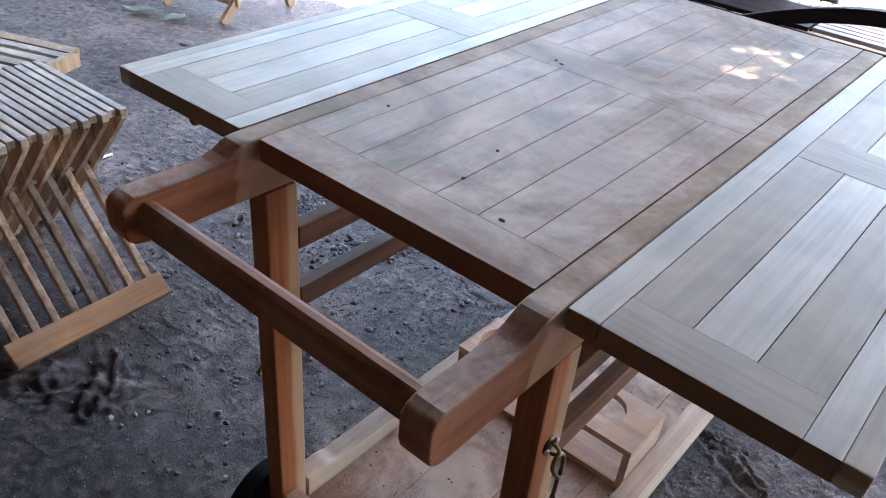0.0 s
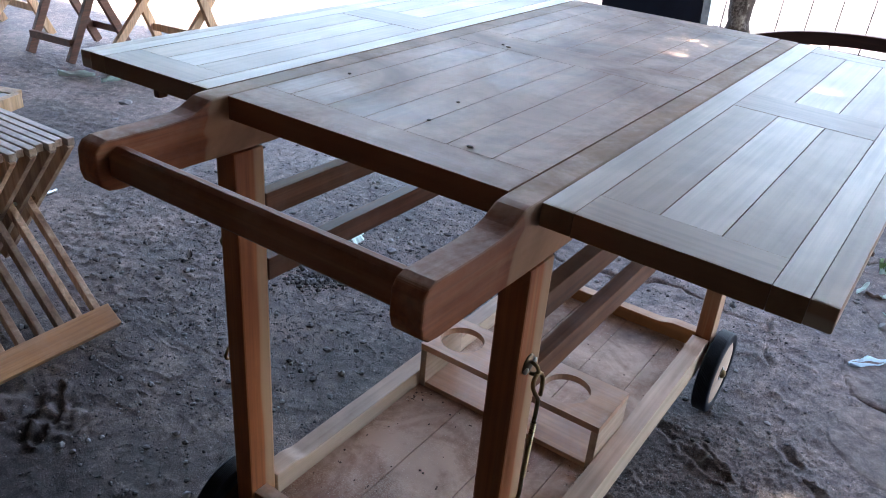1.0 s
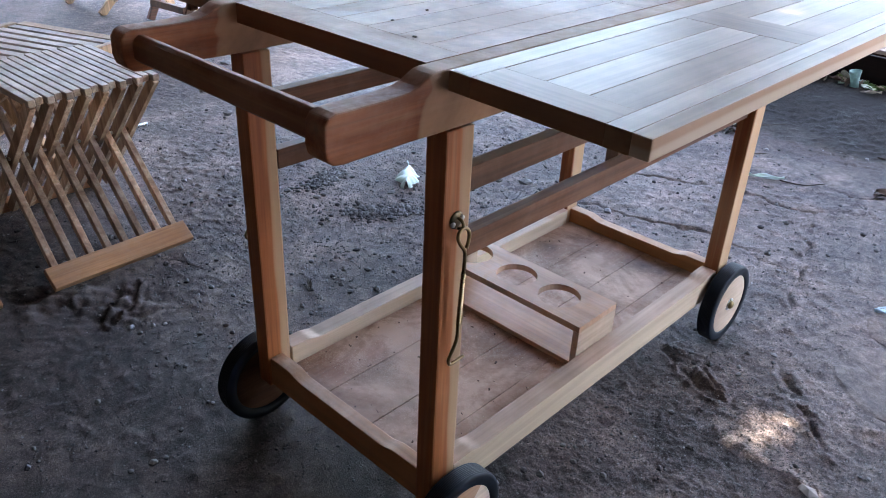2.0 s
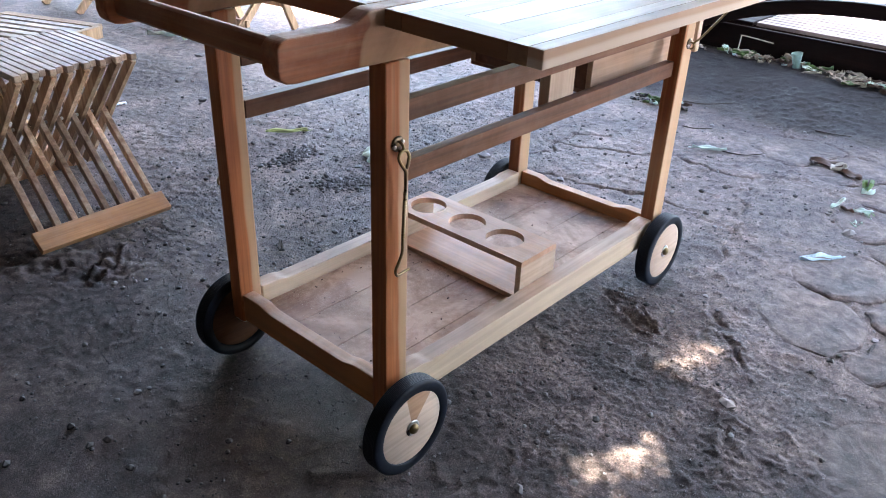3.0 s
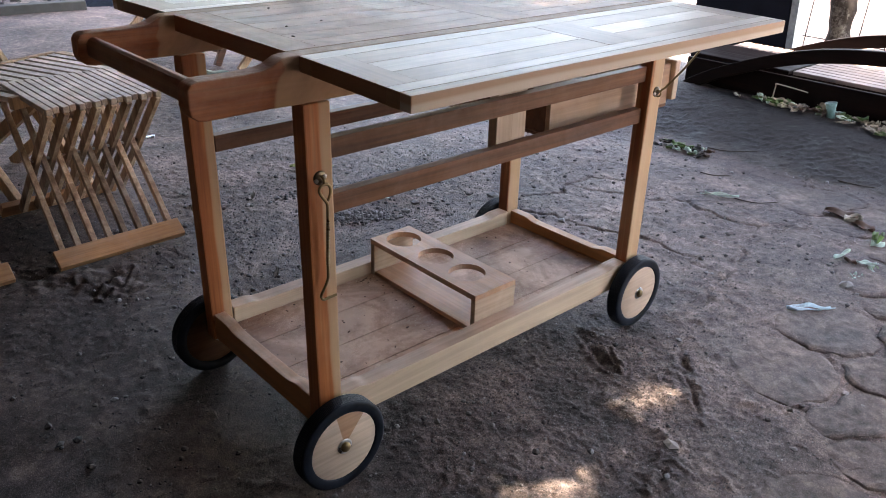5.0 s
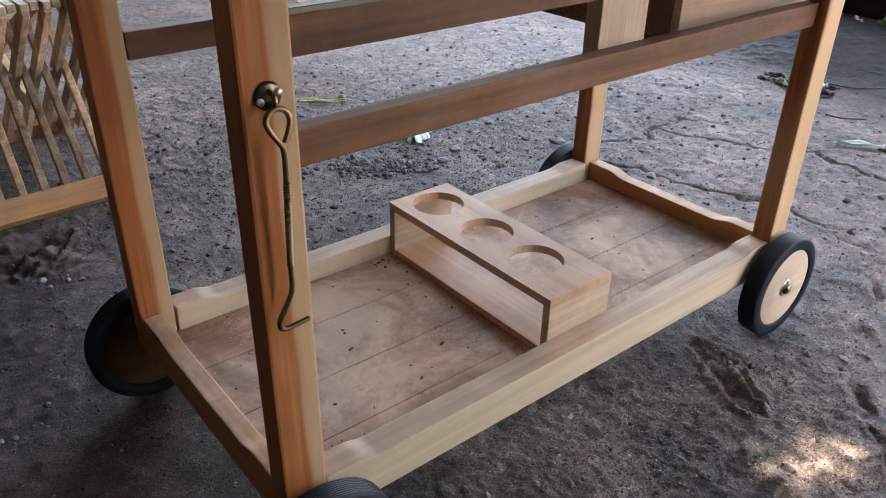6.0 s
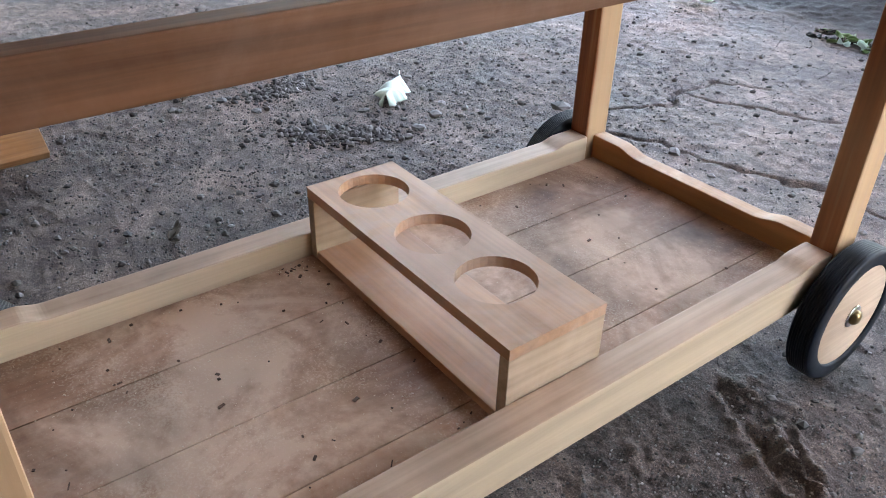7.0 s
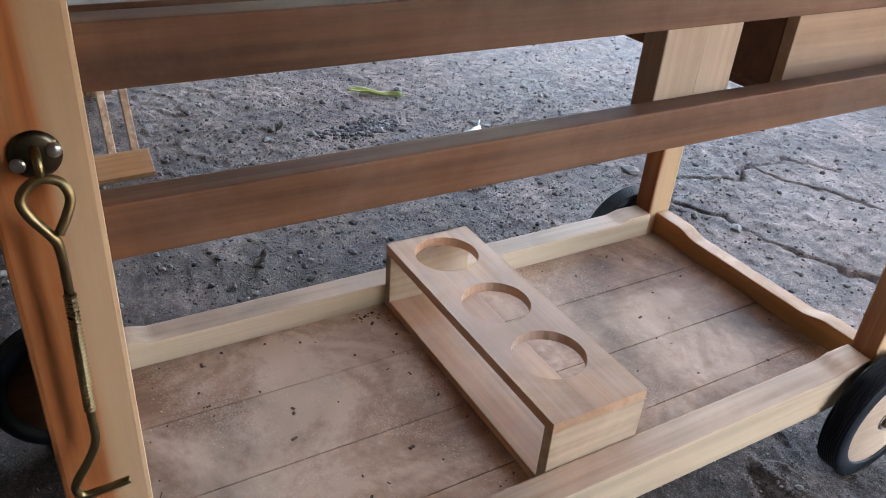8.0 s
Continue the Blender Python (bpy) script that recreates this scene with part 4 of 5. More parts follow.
# ---- folding stools ----
def folding_stool(label):
    """Local: seat from x -0.39 to 0 at z 0.42, the near foot in front of x = 0; y along the slat ends."""
    st = thing("folding_stool", label, "stool", group="folding stools")
    count, width = 15, 0.345
    step = width / count
    for i in range(count):
        y = -width / 2 + step * (i + 0.5)
        xa, xb = (-0.385, 0.0) if i % 2 == 0 else (-0.395, -0.012)
        part("seat_slat", box(xa, xb, y - 0.0088, y + 0.0088, 0.402, 0.420, 0.002), wood_stool, st)
    for i in range(count):
        y = -width / 2 + step * (i + 0.5)
        if i % 2 == 0:
            part("leg_slat", beam((-0.014, y, 0.404), (-0.31, y - 0.045, 0.028), 0.017, 0.026, 0.002), wood_leg_s, st)
        else:
            part("leg_slat", beam((-0.375, y, 0.404), (0.128, y - 0.052, 0.032), 0.016, 0.026, 0.002), wood_leg_s, st)
    y0 = -width / 2
    part("leg_slat", beam((-0.375, y0 - 0.012, 0.404), (0.128, y0 - 0.064, 0.032), 0.016, 0.026, 0.002), wood_leg_s, st)
    pin = part("pivot_rod", lathe([(0.005, y0 - 0.02), (0.005, -y0 + 0.02)], 12, "y"), steel, st)
    pin.location = (-0.147, 0, 0.235)
    for x, up in ((0.145, Vector((0.60, 0, 0.80))), (-0.33, Vector((-0.78, 0, 0.62)))):
        c = Vector((x, 0, 0.029)) + up * 0.004
        bm = beam(c + Vector((0, -0.264, 0)), c + Vector((0, 0.110, 0)), 0.058, 0.020, 0.002, up=up)
        part("foot_board", bm, wood_foot, st, "pale foot board")
    return st


stool = folding_stool("slatted teak folding stool standing on dirt")
stool.matrix_basis = pose(-1.110, 0.160, -0.004, 0, 0, 2)
copy_thing(stool, pose(-1.112, -0.325, -0.004, 0, 0, 1))


# ---- folding chairs ----
def folding_chair(label):
    """Local: sits facing +y, seat 0.42 high, feet at z 0."""
    ch = thing("folding_chair", label, "chair", group="folding chairs")
    w = 0.21
    for s in (-1, 1):
        part("back_stile", beam((s * w, 0.20, 0.0), (s * w, -0.22, 0.88), 0.022, 0.042, 0.003, up=(0, 1, 0.4)), wood_chair, ch)
        part("cross_leg", beam((s * (w - 0.026), -0.22, 0.0), (s * (w - 0.026), 0.22, 0.415), 0.022, 0.040, 0.003, up=(0, 1, 0.4)), wood_chair, ch)
        part("seat_rail", beam((s * (w - 0.026), -0.13, 0.40), (s * (w - 0.026), 0.24, 0.415), 0.022, 0.045, 0.003), wood_chair, ch)
    part("stretcher", beam((-w, 0.135, 0.14), (w, 0.135, 0.14), 0.02, 0.035, 0.002), wood_chair, ch)
    part("stretcher", beam((-w, -0.135, 0.08), (w, -0.135, 0.08), 0.02, 0.035, 0.002), wood_chair, ch)
    for k in range(8):
        y = -0.12 + 0.36 * k / 7
        part("seat_slat", box(-w + 0.012, w - 0.012, y - 0.020, y + 0.020, 0.432, 0.446, 0.002), wood_chair, ch)
    lo, hi = Vector((0, -0.024, 0.470)), Vector((0, -0.209, 0.858))
    part("back_rail", beam(lo + Vector((-w, 0, 0)), lo + Vector((w, 0, 0)), 0.045, 0.020, 0.002, up=(0, 1, 0.69)), wood_chair, ch)
    part("back_rail", beam(hi + Vector((-w, 0, 0)), hi + Vector((w, 0, 0)), 0.055, 0.020, 0.002, up=(0, 1, 0.69)), wood_chair, ch)
    for k in range(9):
        x = -w + 0.04 + (2 * w - 0.08) * k / 8
        part("back_slat", beam(lo + Vector((x, 0, 0)), hi + Vector((x, 0, 0)), 0.024, 0.011, 0.002, up=(0, 1, 0.69)), wood_chair, ch)
    return ch


chair = folding_chair("slatted light teak folding chair standing open")
chair.matrix_basis = pose(-3.72, 1.45, 0.0, 0, 0, 4)
copy_thing(chair, pose(-2.66, 1.72, 0.0, 0, 0, 8))


def reclining_chair(label):
    """Local: the seat runs forward from its rear rail at x = 0, y from -0.5 to 0; the back leans to -x."""
    ch = thing("reclining_chair", label, "chair")
    part("seat_rail", beam((0, -0.50, 0.395), (0, 0.0, 0.395), 0.022, 0.038, 0.002), wood_chair, ch)
    part("seat_rail", beam((0.42, -0.50, 0.395), (0.42, 0.0, 0.395), 0.022, 0.038, 0.002), wood_chair, ch)
    for k in range(11):
        y = -0.475 + 0.045 * k
        part("seat_slat", box(0.013, 0.407, y - 0.015, y + 0.015, 0.392, 0.410, 0.002), wood_stool, ch)
    part("seat_board", box(0.013, 0.407, -0.008, 0.030, 0.394, 0.412, 0.002), wood_chair, ch)
    for y in (-0.17, -0.44):
        part("back_stile", beam((0.28, y, 0.0), (-0.42, y, 0.83), 0.024, 0.042, 0.003, up=(1, 0, 0.8)), wood_chair, ch)
        part("cross_leg", beam((-0.16, y + 0.03, 0.0), (0.40, y + 0.03, 0.376), 0.024, 0.040, 0.003, up=(1, 0, -0.8)), wood_chair, ch)
    for k in range(5):
        u = 0.58 + 0.09 * k
        part("back_slat", beam((0.28 - 0.70 * u, -0.43, 0.83 * u + 0.028), (0.28 - 0.70 * u, -0.18, 0.83 * u + 0.028), 0.012, 0.045, 0.002, up=(-0.65, 0, 0.76)), wood_chair, ch)
    return ch


reclining_chair("pale slatted teak folding chair leaning back beside a stool").matrix_basis = pose(-1.90, 0.262, -0.004, 0, 0, 22)

# ---- small dark folding table between the chairs ----
table = thing("folding_table", "small red-brown wooden folding table between chairs", "table")
for k in range(6):
    part("table_slat", box(-0.20 + k * 0.067, -0.20 + k * 0.067 + 0.063, -0.21, 0.21, 0.66, 0.68, 0.002), wood_red, table)
for s in (-1, 1):
    part("table_rail", beam((-0.19, s * 0.17, 0.64), (0.19, s * 0.17, 0.64), 0.022, 0.04, 0.002), wood_red, table)
    part("table_leg", beam((-0.19, s * 0.14, 0.0), (0.15, s * 0.14, 0.63), 0.022, 0.04, 0.002, up=(1, 0, 0.5)), wood_red, table)
    part("table_leg", beam((0.19, s * 0.115, 0.0), (-0.15, s * 0.115, 0.63), 0.022, 0.04, 0.002, up=(1, 0, 0.5)), wood_red, table)
part("table_rail", beam((-0.17, -0.14, 0.09), (-0.17, 0.14, 0.09), 0.02, 0.035, 0.002), wood_red, table)
part("table_rail", beam((0.17, -0.115, 0.09), (0.17, 0.115, 0.09), 0.02, 0.035, 0.002), wood_red, table)
table.matrix_basis = pose(-3.15, 1.60, 0.0, 0, 0, 97)

# ---- dark sun lounger ----
lounger = thing("sun_lounger", "dark-stained wooden sun lounger with arched armrests", "lounger")
ARC = [(-1.02, 0.05), (-0.86, 0.15), (-0.68, 0.235), (-0.48, 0.31), (-0.28, 0.362), (-0.05, 0.392), (0.18, 0.398), (0.42, 0.372), (0.66, 0.31), (0.86, 0.23)]
for y0, y1 in ((3.02, 3.065), (3.60, 3.645)):
    line = smooth_path([(x, 0, z) for x, z in ARC], 5)
    upper = [(p.x, p.z) for p in line]
    lower = [(p.x + 0.006, p.z - 0.062) for p in line][::-1]
    part("armrest", prism(upper + lower, "y", y0, y1, 0.003), wood_dark, lounger, "arched dark armrest")
    part("side_board", box(-0.98, 1.0, y0 + 0.046, y1 + 0.02, 0.055, 0.205, 0.004), wood_dark, lounger)
    for x in (-0.72, 0.74):
        part("lounger_leg", box(x - 0.035, x + 0.035, y0 + 0.046, y1 + 0.018, -0.01, 0.054, 0.003), wood_dark, lounger)
for k in range(9):
    y = 3.11 + 0.056 * k
    part("bed_slat", box(-0.44, 0.98, y, y + 0.047, 0.206, 0.224, 0.003), wood_grey, lounger, "dusty grey slat")
for k in range(9):
    x = -0.95 + 0.056 * k
    part("bed_slat", box(x, x + 0.045, 3.43, 3.60, 0.206, 0.222, 0.003), wood_grey, lounger, "dusty grey slat")
part("head_board", box(-0.96, -0.45, 3.087, 3.425, 0.206, 0.226, 0.004), wood_dark, lounger, "dark-stained head board")

# ---- pillar, tree and wire fence beyond the lounger ----
pillar = thing("pillar", "concrete pillar with its backlit front darkened in the colour, pale side", "pillar", kind="structure")
part("shaft", box(-1.375, -0.795, 3.75, 3.855, -0.02, ROOF_Z - 0.022, 0.008), pillar_backlit, pillar)
part("pale_side", box(-0.7935, -0.752, 3.752, 3.853, -0.02, ROOF_Z - 0.022, 0.004), strip_pale, pillar, "pale side face of the pillar")
foot = Matrix.Translation((-1.08, 3.8, 0.0))
pillar.matrix_basis = foot @ pose(0, 0, 0, 0, -3, 0) @ foot.inverted()


def tree():
    tr = thing("tree", "rough grey-brown tree trunk with leafy crown", "tree")
    rnd = random.Random(5)
    line = smooth_path([(-0.735, 4.30, -0.05), (-0.76, 4.30, 0.35), (-0.815, 4.32, 0.8), (-0.85, 4.34, 1.2), (-0.65, 4.5, 2.4), (-0.42, 4.75, 3.6), (-0.2, 5.2, 5.0), (0.0, 5.6, 6.3)], 8)
    radii = [0.072 - 0.035 * i / (len(line) - 1) + 0.005 * rnd.uniform(-1, 1) + 0.03 * math.exp(-i / 1.6) for i in range(len(line))]
    trunk = tube(line, radii, 24)
    for v in trunk.verts:
        v.co += Vector((noise.noise(v.co * 9.0), noise.noise(v.co * 9.0 + Vector((7, 0, 0))), 0)) * 0.022 + Vector((noise.noise(v.co * 30.0), noise.noise(v.co * 30.0 + Vector((7, 0, 0))), 0)) * 0.009
    part("trunk", trunk, bark, tr)
    limbs = []
    for k in range(9):
        base = line[26 + 2 * k]
        a = k * 2.4
        tip = base + Vector((math.cos(a) * rnd.uniform(1.2, 2.2), abs(math.sin(a)) * rnd.uniform(1.0, 2.2) + 0.4, rnd.uniform(0.8, 1.8)))
        midp = (base + tip) / 2 + Vector((0, 0, 0.3))
        pts = smooth_path([base, midp, tip], 5)
        part("limb", tube(pts, [0.04 - 0.03 * i / (len(pts) - 1) for i in range(len(pts))], 8), bark, tr)
        limbs += pts[4:]
    verts, faces = [], []
    for k in range(2600):
        c = rnd.choice(limbs) + Vector([rnd.gauss(0, 0.45) for _ in range(3)])
        c.z = max(c.z, 4.6)
        c.y = max(c.y, 5.2)
        d = Vector([rnd.gauss(0, 1) for _ in range(3)]).normalized()
        e = d.orthogonal().normalized()
        q = rnd.uniform(0.06, 0.12)
        b = len(verts)
        verts += [c - d * q, c + e * q * 0.4, c + d * q, c - e * q * 0.4]
        faces.append((b, b + 1, b + 2, b + 3))
    me = bpy.data.meshes.new("crown")
    me.from_pydata([tuple(v) for v in verts], [], faces)
    me.materials.append(green_leaf)
    crown = new("crown", me)
    crown.parent = tr


tree()

fence = thing("wire_fence", "thin dark wire mesh fence on a bright verge", "fence", kind="structure")
for k in range(13):
    x = -1.15 + 0.17 * k
    part("wire", tube([(x, 4.75, -0.01), (x + 0.015, 4.75, 0.45), (x - 0.01, 4.75, 0.9)], 0.004, 6), wire_mat, fence)
for z in (0.10, 0.48, 0.86):
    part("wire", tube(smooth_path([(-1.2, 4.752, z), (0.1, 4.752, z - 0.012), (1.0, 4.752, z)], 4), 0.004, 6), wire_mat, fence)

# ---- far left: sand heap, kerb beam, boards, sheet wall, dark board ----
def sand_heap():
    bm = bmesh.new()
    n_r, n_a = 14, 36
    ring_old = None
    for i in range(n_r + 1):
        u = i / n_r
        ring = []
        for k in range(n_a):
            a = 2 * math.pi * k / n_a
            r = u * 0.85 * (1 + 0.18 * noise.noise(Vector((math.cos(a) * 1.5, math.sin(a) * 1.5, 3.1))))
            p = Vector((math.cos(a) * r * 1.1, math.sin(a) * r * 0.8, 0.30 * (1 - u) ** 1.1 - 0.02))
            p.z += 0.035 * noise.noise(p * 6.0) + 0.015 * noise.noise(p * 19.0)
            ring.append(bm.verts.new(p))
        if ring_old:
            for k in range(n_a):
                j = (k + 1) % n_a
                bm.faces.new((ring_old[k], ring_old[j], ring[j], ring[k]))
        ring_old = ring
    finish(bm)
    for f in bm.faces:
        f.smooth = True
    ob = part("sand_mound", bm, sand)
    ob.location = (-6.0, 2.1, 0)
    return tagged(ob, "heap of blue-grey sand on the ground", "mound")


sand_heap()
tagged(part("concrete_beam", beam((-5.5, -0.1, 0.02), (-5.34, 1.52, 0.02), 0.10, 0.085, 0.008), concrete), "grey concrete kerb beam lying on dirt", "beam")
tagged(part("concrete_block", beam((-6.75, 1.50, 0.07), (-6.5, 1.85, 0.07), 0.16, 0.15, 0.01), concrete), "rough grey concrete block on rubble", "block")


def stack_of_bricks():
    st = thing("brick_stack", "loose stack of old red bricks", "bricks")
    rnd = random.Random(3)
    me = None
    for row in range(7):
        for k in range(5):
            x, y = -8.0 + 0.12 * (row % 2), 0.85 + 0.21 * k
            if me is None:
                ob = part("brick", box(-0.055, 0.055, -0.1, 0.1, 0, 0.055, 0.004), brick_red, st)
                me = ob.data
            else:
                ob = new("brick", me)
                ob.parent = st
            ob.matrix_basis = pose(x + rnd.uniform(-0.02, 0.02), y + rnd.uniform(-0.01, 0.01), -0.01 + row * 0.0555, 0, 0, rnd.uniform(-5, 5))
    return st


stack_of_bricks()
for k, (x, y, tilt) in enumerate(((-6.35, 1.05, 52), (-6.25, 1.2, 60), (-6.5, 1.4, 64))):
    pl = tagged(part("plank", box(-0.012, 0.012, -0.09, 0.09, 0.0, 0.75, 0.002), wood_old), "weathered plank leaning on the brick stack", "plank", group="leaning planks")
    pl.matrix_basis = pose(x, y, 0.0, 0, -tilt, 24)


def sheet_wall():
    bm = bmesh.new()
    prev = None
    for k in range(121):
        y = 0.7 + 2.4 * k / 120
        x = -8.6 + 0.012 * math.sin(k * 1.3)
        lo, hi = bm.verts.new((x, y, 0.02)), bm.verts.new((x, y, 2.0))
        if prev:
            bm.faces.new((prev[0], lo, hi, prev[1]))
        prev = (lo, hi)
    back = bmesh.ops.extrude_face_region(bm, geom=list(bm.faces))
    for e in back["geom"]:
        if isinstance(e, bmesh.types.BMVert):
            e.co.x -= 0.004
    return tagged(part("sheet_fence", finish(bm), white_panel), "pale corrugated sheet fence behind rubble", "fence", kind="structure")


sheet_wall()
tagged(part("wall_post", box(-8.15, -7.92, 1.72, 1.95, -0.02, 2.2, 0.01), pillar_pale), "worn pale rendered post by the fence", "post", kind="structure")
tagged(part("black_board", box(-7.05, -7.0, 2.78, 3.12, -0.01, 1.5, 0.004), black_paint), "upright black board behind the chairs", "board")


def shrub():
    """A low dark bush: thin stems from one root, each with leaves."""
    rn = random.Random(41)
    sh = thing("shrub", "low dark green shrub beside the rubble", "shrub")
    verts, faces = [], []
    for k in range(9):
        a = k * 2.4
        tip = Vector((-7.4 + 0.25 * math.cos(a), 2.3 + 0.60 * math.sin(a), rn.uniform(0.10, 0.26)))
        pts = smooth_path([(-7.4 + 0.03 * math.cos(a), 2.3 + 0.03 * math.sin(a), -0.01), (Vector((-7.4, 2.3, 0)) + tip) / 2 + Vector((0, 0, 0.03)), tip], 5)
        part("stem", tube(pts, [0.008 - 0.005 * i / (len(pts) - 1) for i in range(len(pts))], 6), twig_mat, sh)
        for p in pts[2:]:
            for q in range(9):
                c = p + Vector([rn.gauss(0, 0.035) for _ in range(3)])
                d = Vector([rn.gauss(0, 1) for _ in range(3)]).normalized()
                e = d.orthogonal().normalized()
                r = rn.uniform(0.02, 0.045)
                b = len(verts)
                verts += [tuple(c - d * r), tuple(c + e * r * 0.45), tuple(c + d * r), tuple(c - e * r * 0.45)]
                faces.append((b, b + 1, b + 2, b + 3))
    me = bpy.data.meshes.new("foliage")
    me.from_pydata(verts, [], faces)
    me.materials.append(dark_leaf)
    fo = new("foliage", me)
    fo.parent = sh


shrub()


def rubble():
    rn = random.Random(43)
    bm = bmesh.new()
    for k in range(160):
        x, y = rn.uniform(-7.8, -5.6), 0
        y = 1.25 + (x + 6.0) * -0.15 + rn.gauss(0, 0.45)
        vs = bmesh.ops.create_icosphere(bm, subdivisions=1, radius=rn.uniform(0.012, 0.042))["verts"]
        for v in vs:
            v.co = Vector((x, y, 0.004)) + Vector((v.co.x, v.co.y, v.co.z * 0.6)) * rn.uniform(0.8, 1.15)
    tagged(part("rubble", finish(bm), pebble_mat), "broken grey rubble strewn along the kerb beam", "rubble", kind="stuff")


rubble()

# ---- verge beyond the bright yard: pale blue kerb line, russet leaves ----
tagged(part("kerb", beam((-13.25, 7.83, -0.009), (-0.25, 10.56, -0.009), 1.0, 0.03, 0.004), blue_paint), "pale blue painted kerb along the yard", "kerb", kind="structure")


def verge_leaves():
    rn = random.Random(17)
    verts, faces = [], []
    d, nrm = Vector((13.0, 2.72, 0)).normalized(), Vector((-2.72, 13.0, 0)).normalized()
    for k in range(9000):
        p = Vector((-13.0, 6.66, 0)) + d * rn.uniform(-1.0, 14.0) + nrm * (3.0 + 3.6 * rn.random())
        a, q = rn.uniform(0, 6.28), rn.uniform(0.03, 0.08)
        e = Vector((math.cos(a), math.sin(a), rn.uniform(-0.4, 0.4))) * q
        g = Vector((-math.sin(a), math.cos(a), rn.uniform(-0.4, 0.4))) * q * 0.45
        p.z = 0.015 + rn.uniform(0, 0.03)
        b = len(verts)
        verts += [tuple(p - e), tuple(p + g), tuple(p + e), tuple(p - g)]
        faces.append((b, b + 1, b + 2, b + 3))
    me = bpy.data.meshes.new("verge_leaves")
    me.from_pydata(verts, [], faces)
    me.materials.append(road_leaf)
    tagged(new("verge_leaves", me), "russet fallen leaves on the bright verge", "leaf litter", kind="stuff")


verge_leaves()

# ---- loose things on the ground ----
def rock(bm, x, y, r, rnd, sink=0.35):
    vs = bmesh.ops.create_icosphere(bm, subdivisions=1, radius=r)["verts"]
    sq = rnd.uniform(0.45, 0.8)
    tw = rnd.uniform(0, 6.28)
    c, s = math.cos(tw), math.sin(tw)
    z = gz(x, y)
    for v in vs:
        p = v.co * rnd.uniform(0.75, 1.2)
        v.co = Vector((x + p.x * c * 1.2 - p.y * s, y + p.x * s * 1.2 + p.y * c, z + p.z * sq + r * sq * (0.5 - sink)))


def pebble_field():
    rnd = random.Random(11)
    verts, faces = [], []
    base = bmesh.new()
    bmesh.ops.create_icosphere(base, subdivisions=1, radius=1.0)
    bv = [v.co.copy() for v in base.verts]
    bf = [[v.index for v in f.verts] for f in base.faces]
    base.free()
    spots = []
    for k in range(40000):
        u = rnd.random()
        if u < 0.05:
            q = rnd.random()
            x, y = (-0.80 + 0.10 * q, 0.72 + 0.15 * q) if rnd.random() < 0.6 else (-1.02 - 0.04 * q, 0.74 + 0.13 * q)
            x, y = x + rnd.gauss(0, 0.02), y + rnd.gauss(0, 0.02)
        elif u < 0.25:
            x, y = rnd.gauss(0.36, 0.20), rnd.gauss(0.60, 0.22)
        elif u < 0.60:
            x, y = rnd.gauss(-0.75, 0.40), rnd.gauss(0.85, 0.5)
        elif u < 0.90:
            x, y = rnd.uniform(-1.9, 0.4), rnd.uniform(-0.4, 2.4)
        else:
            x, y = rnd.uniform(0.2, 1.2), rnd.uniform(-0.1, 1.8)
        big = 0.0075 * rnd.random() ** 3 if u < 0.05 or u > 0.25 and rnd.random() < 0.09 else 0
        spots.append((x, y, 0.0009 + (0.0022 if u < 0.05 or u > 0.25 else 0.0011) * rnd.random() ** 1.5 + big))
    arr = np.array(spots)
    hs = ground_height(arr[:, 0], arr[:, 1])
    for (x, y, r), z in zip(spots, hs):
        b = len(verts)
        sq, tw = rnd.uniform(0.5, 0.9), rnd.uniform(0, 6.28)
        c, s = math.cos(tw) * r, math.sin(tw) * r
        k1 = rnd.uniform(0.7, 1.3)
        for p in bv:
            q = rnd.uniform(0.75, 1.2)
            verts.append((x + (p.x * c * k1 - p.y * s) * q, y + (p.x * s * k1 + p.y * c) * q, z + p.z * r * sq * q + r * sq * 0.3))
        faces += [[i + b for i in f] for f in bf]
    me = bpy.data.meshes.new("pebbles")
    me.from_pydata(verts, [], faces)
    me.materials.append(pebble_mat)
    tagged(new("pebbles", me), "scattered grey grit and small pebbles", "pebbles", kind="stuff")


pebble_field()

rnd = random.Random(21)
STONES = [(-2.34, 1.27, 0.028), (-2.05, 0.98, 0.02), (-2.2, 1.12, 0.016), (-1.75, 0.9, 0.018), (-0.79, 0.78, 0.016), (-0.595, 1.28, 0.022), (-0.68, 0.945, 0.014), (-1.045, 0.663, 0.014), (-0.75, 0.80, 0.010), (-0.29, 1.30, 0.014), (-0.74, 0.86, 0.012), (-0.72, 1.02, 0.015), (-0.83, 0.90, 0.013), (-0.66, 0.90, 0.012),
          (0.605, 0.594, 0.018), (0.527, 1.591, 0.022), (0.86, 1.20, 0.028), (0.80, 1.05, 0.015), (-1.05, 0.55, 0.012), (-0.95, 0.70, 0.012), (-1.25, 1.0, 0.014), (0.50, 0.20, 0.010), (0.44, 0.12, 0.010)]
for x, y, r in STONES:
    bm = bmesh.new()
    rock(bm, x, y, r, rnd, 0.25)
    tagged(part("stone", finish(bm), pebble_mat), "small rough grey stone lying on dirt", "stone", group="loose stones")


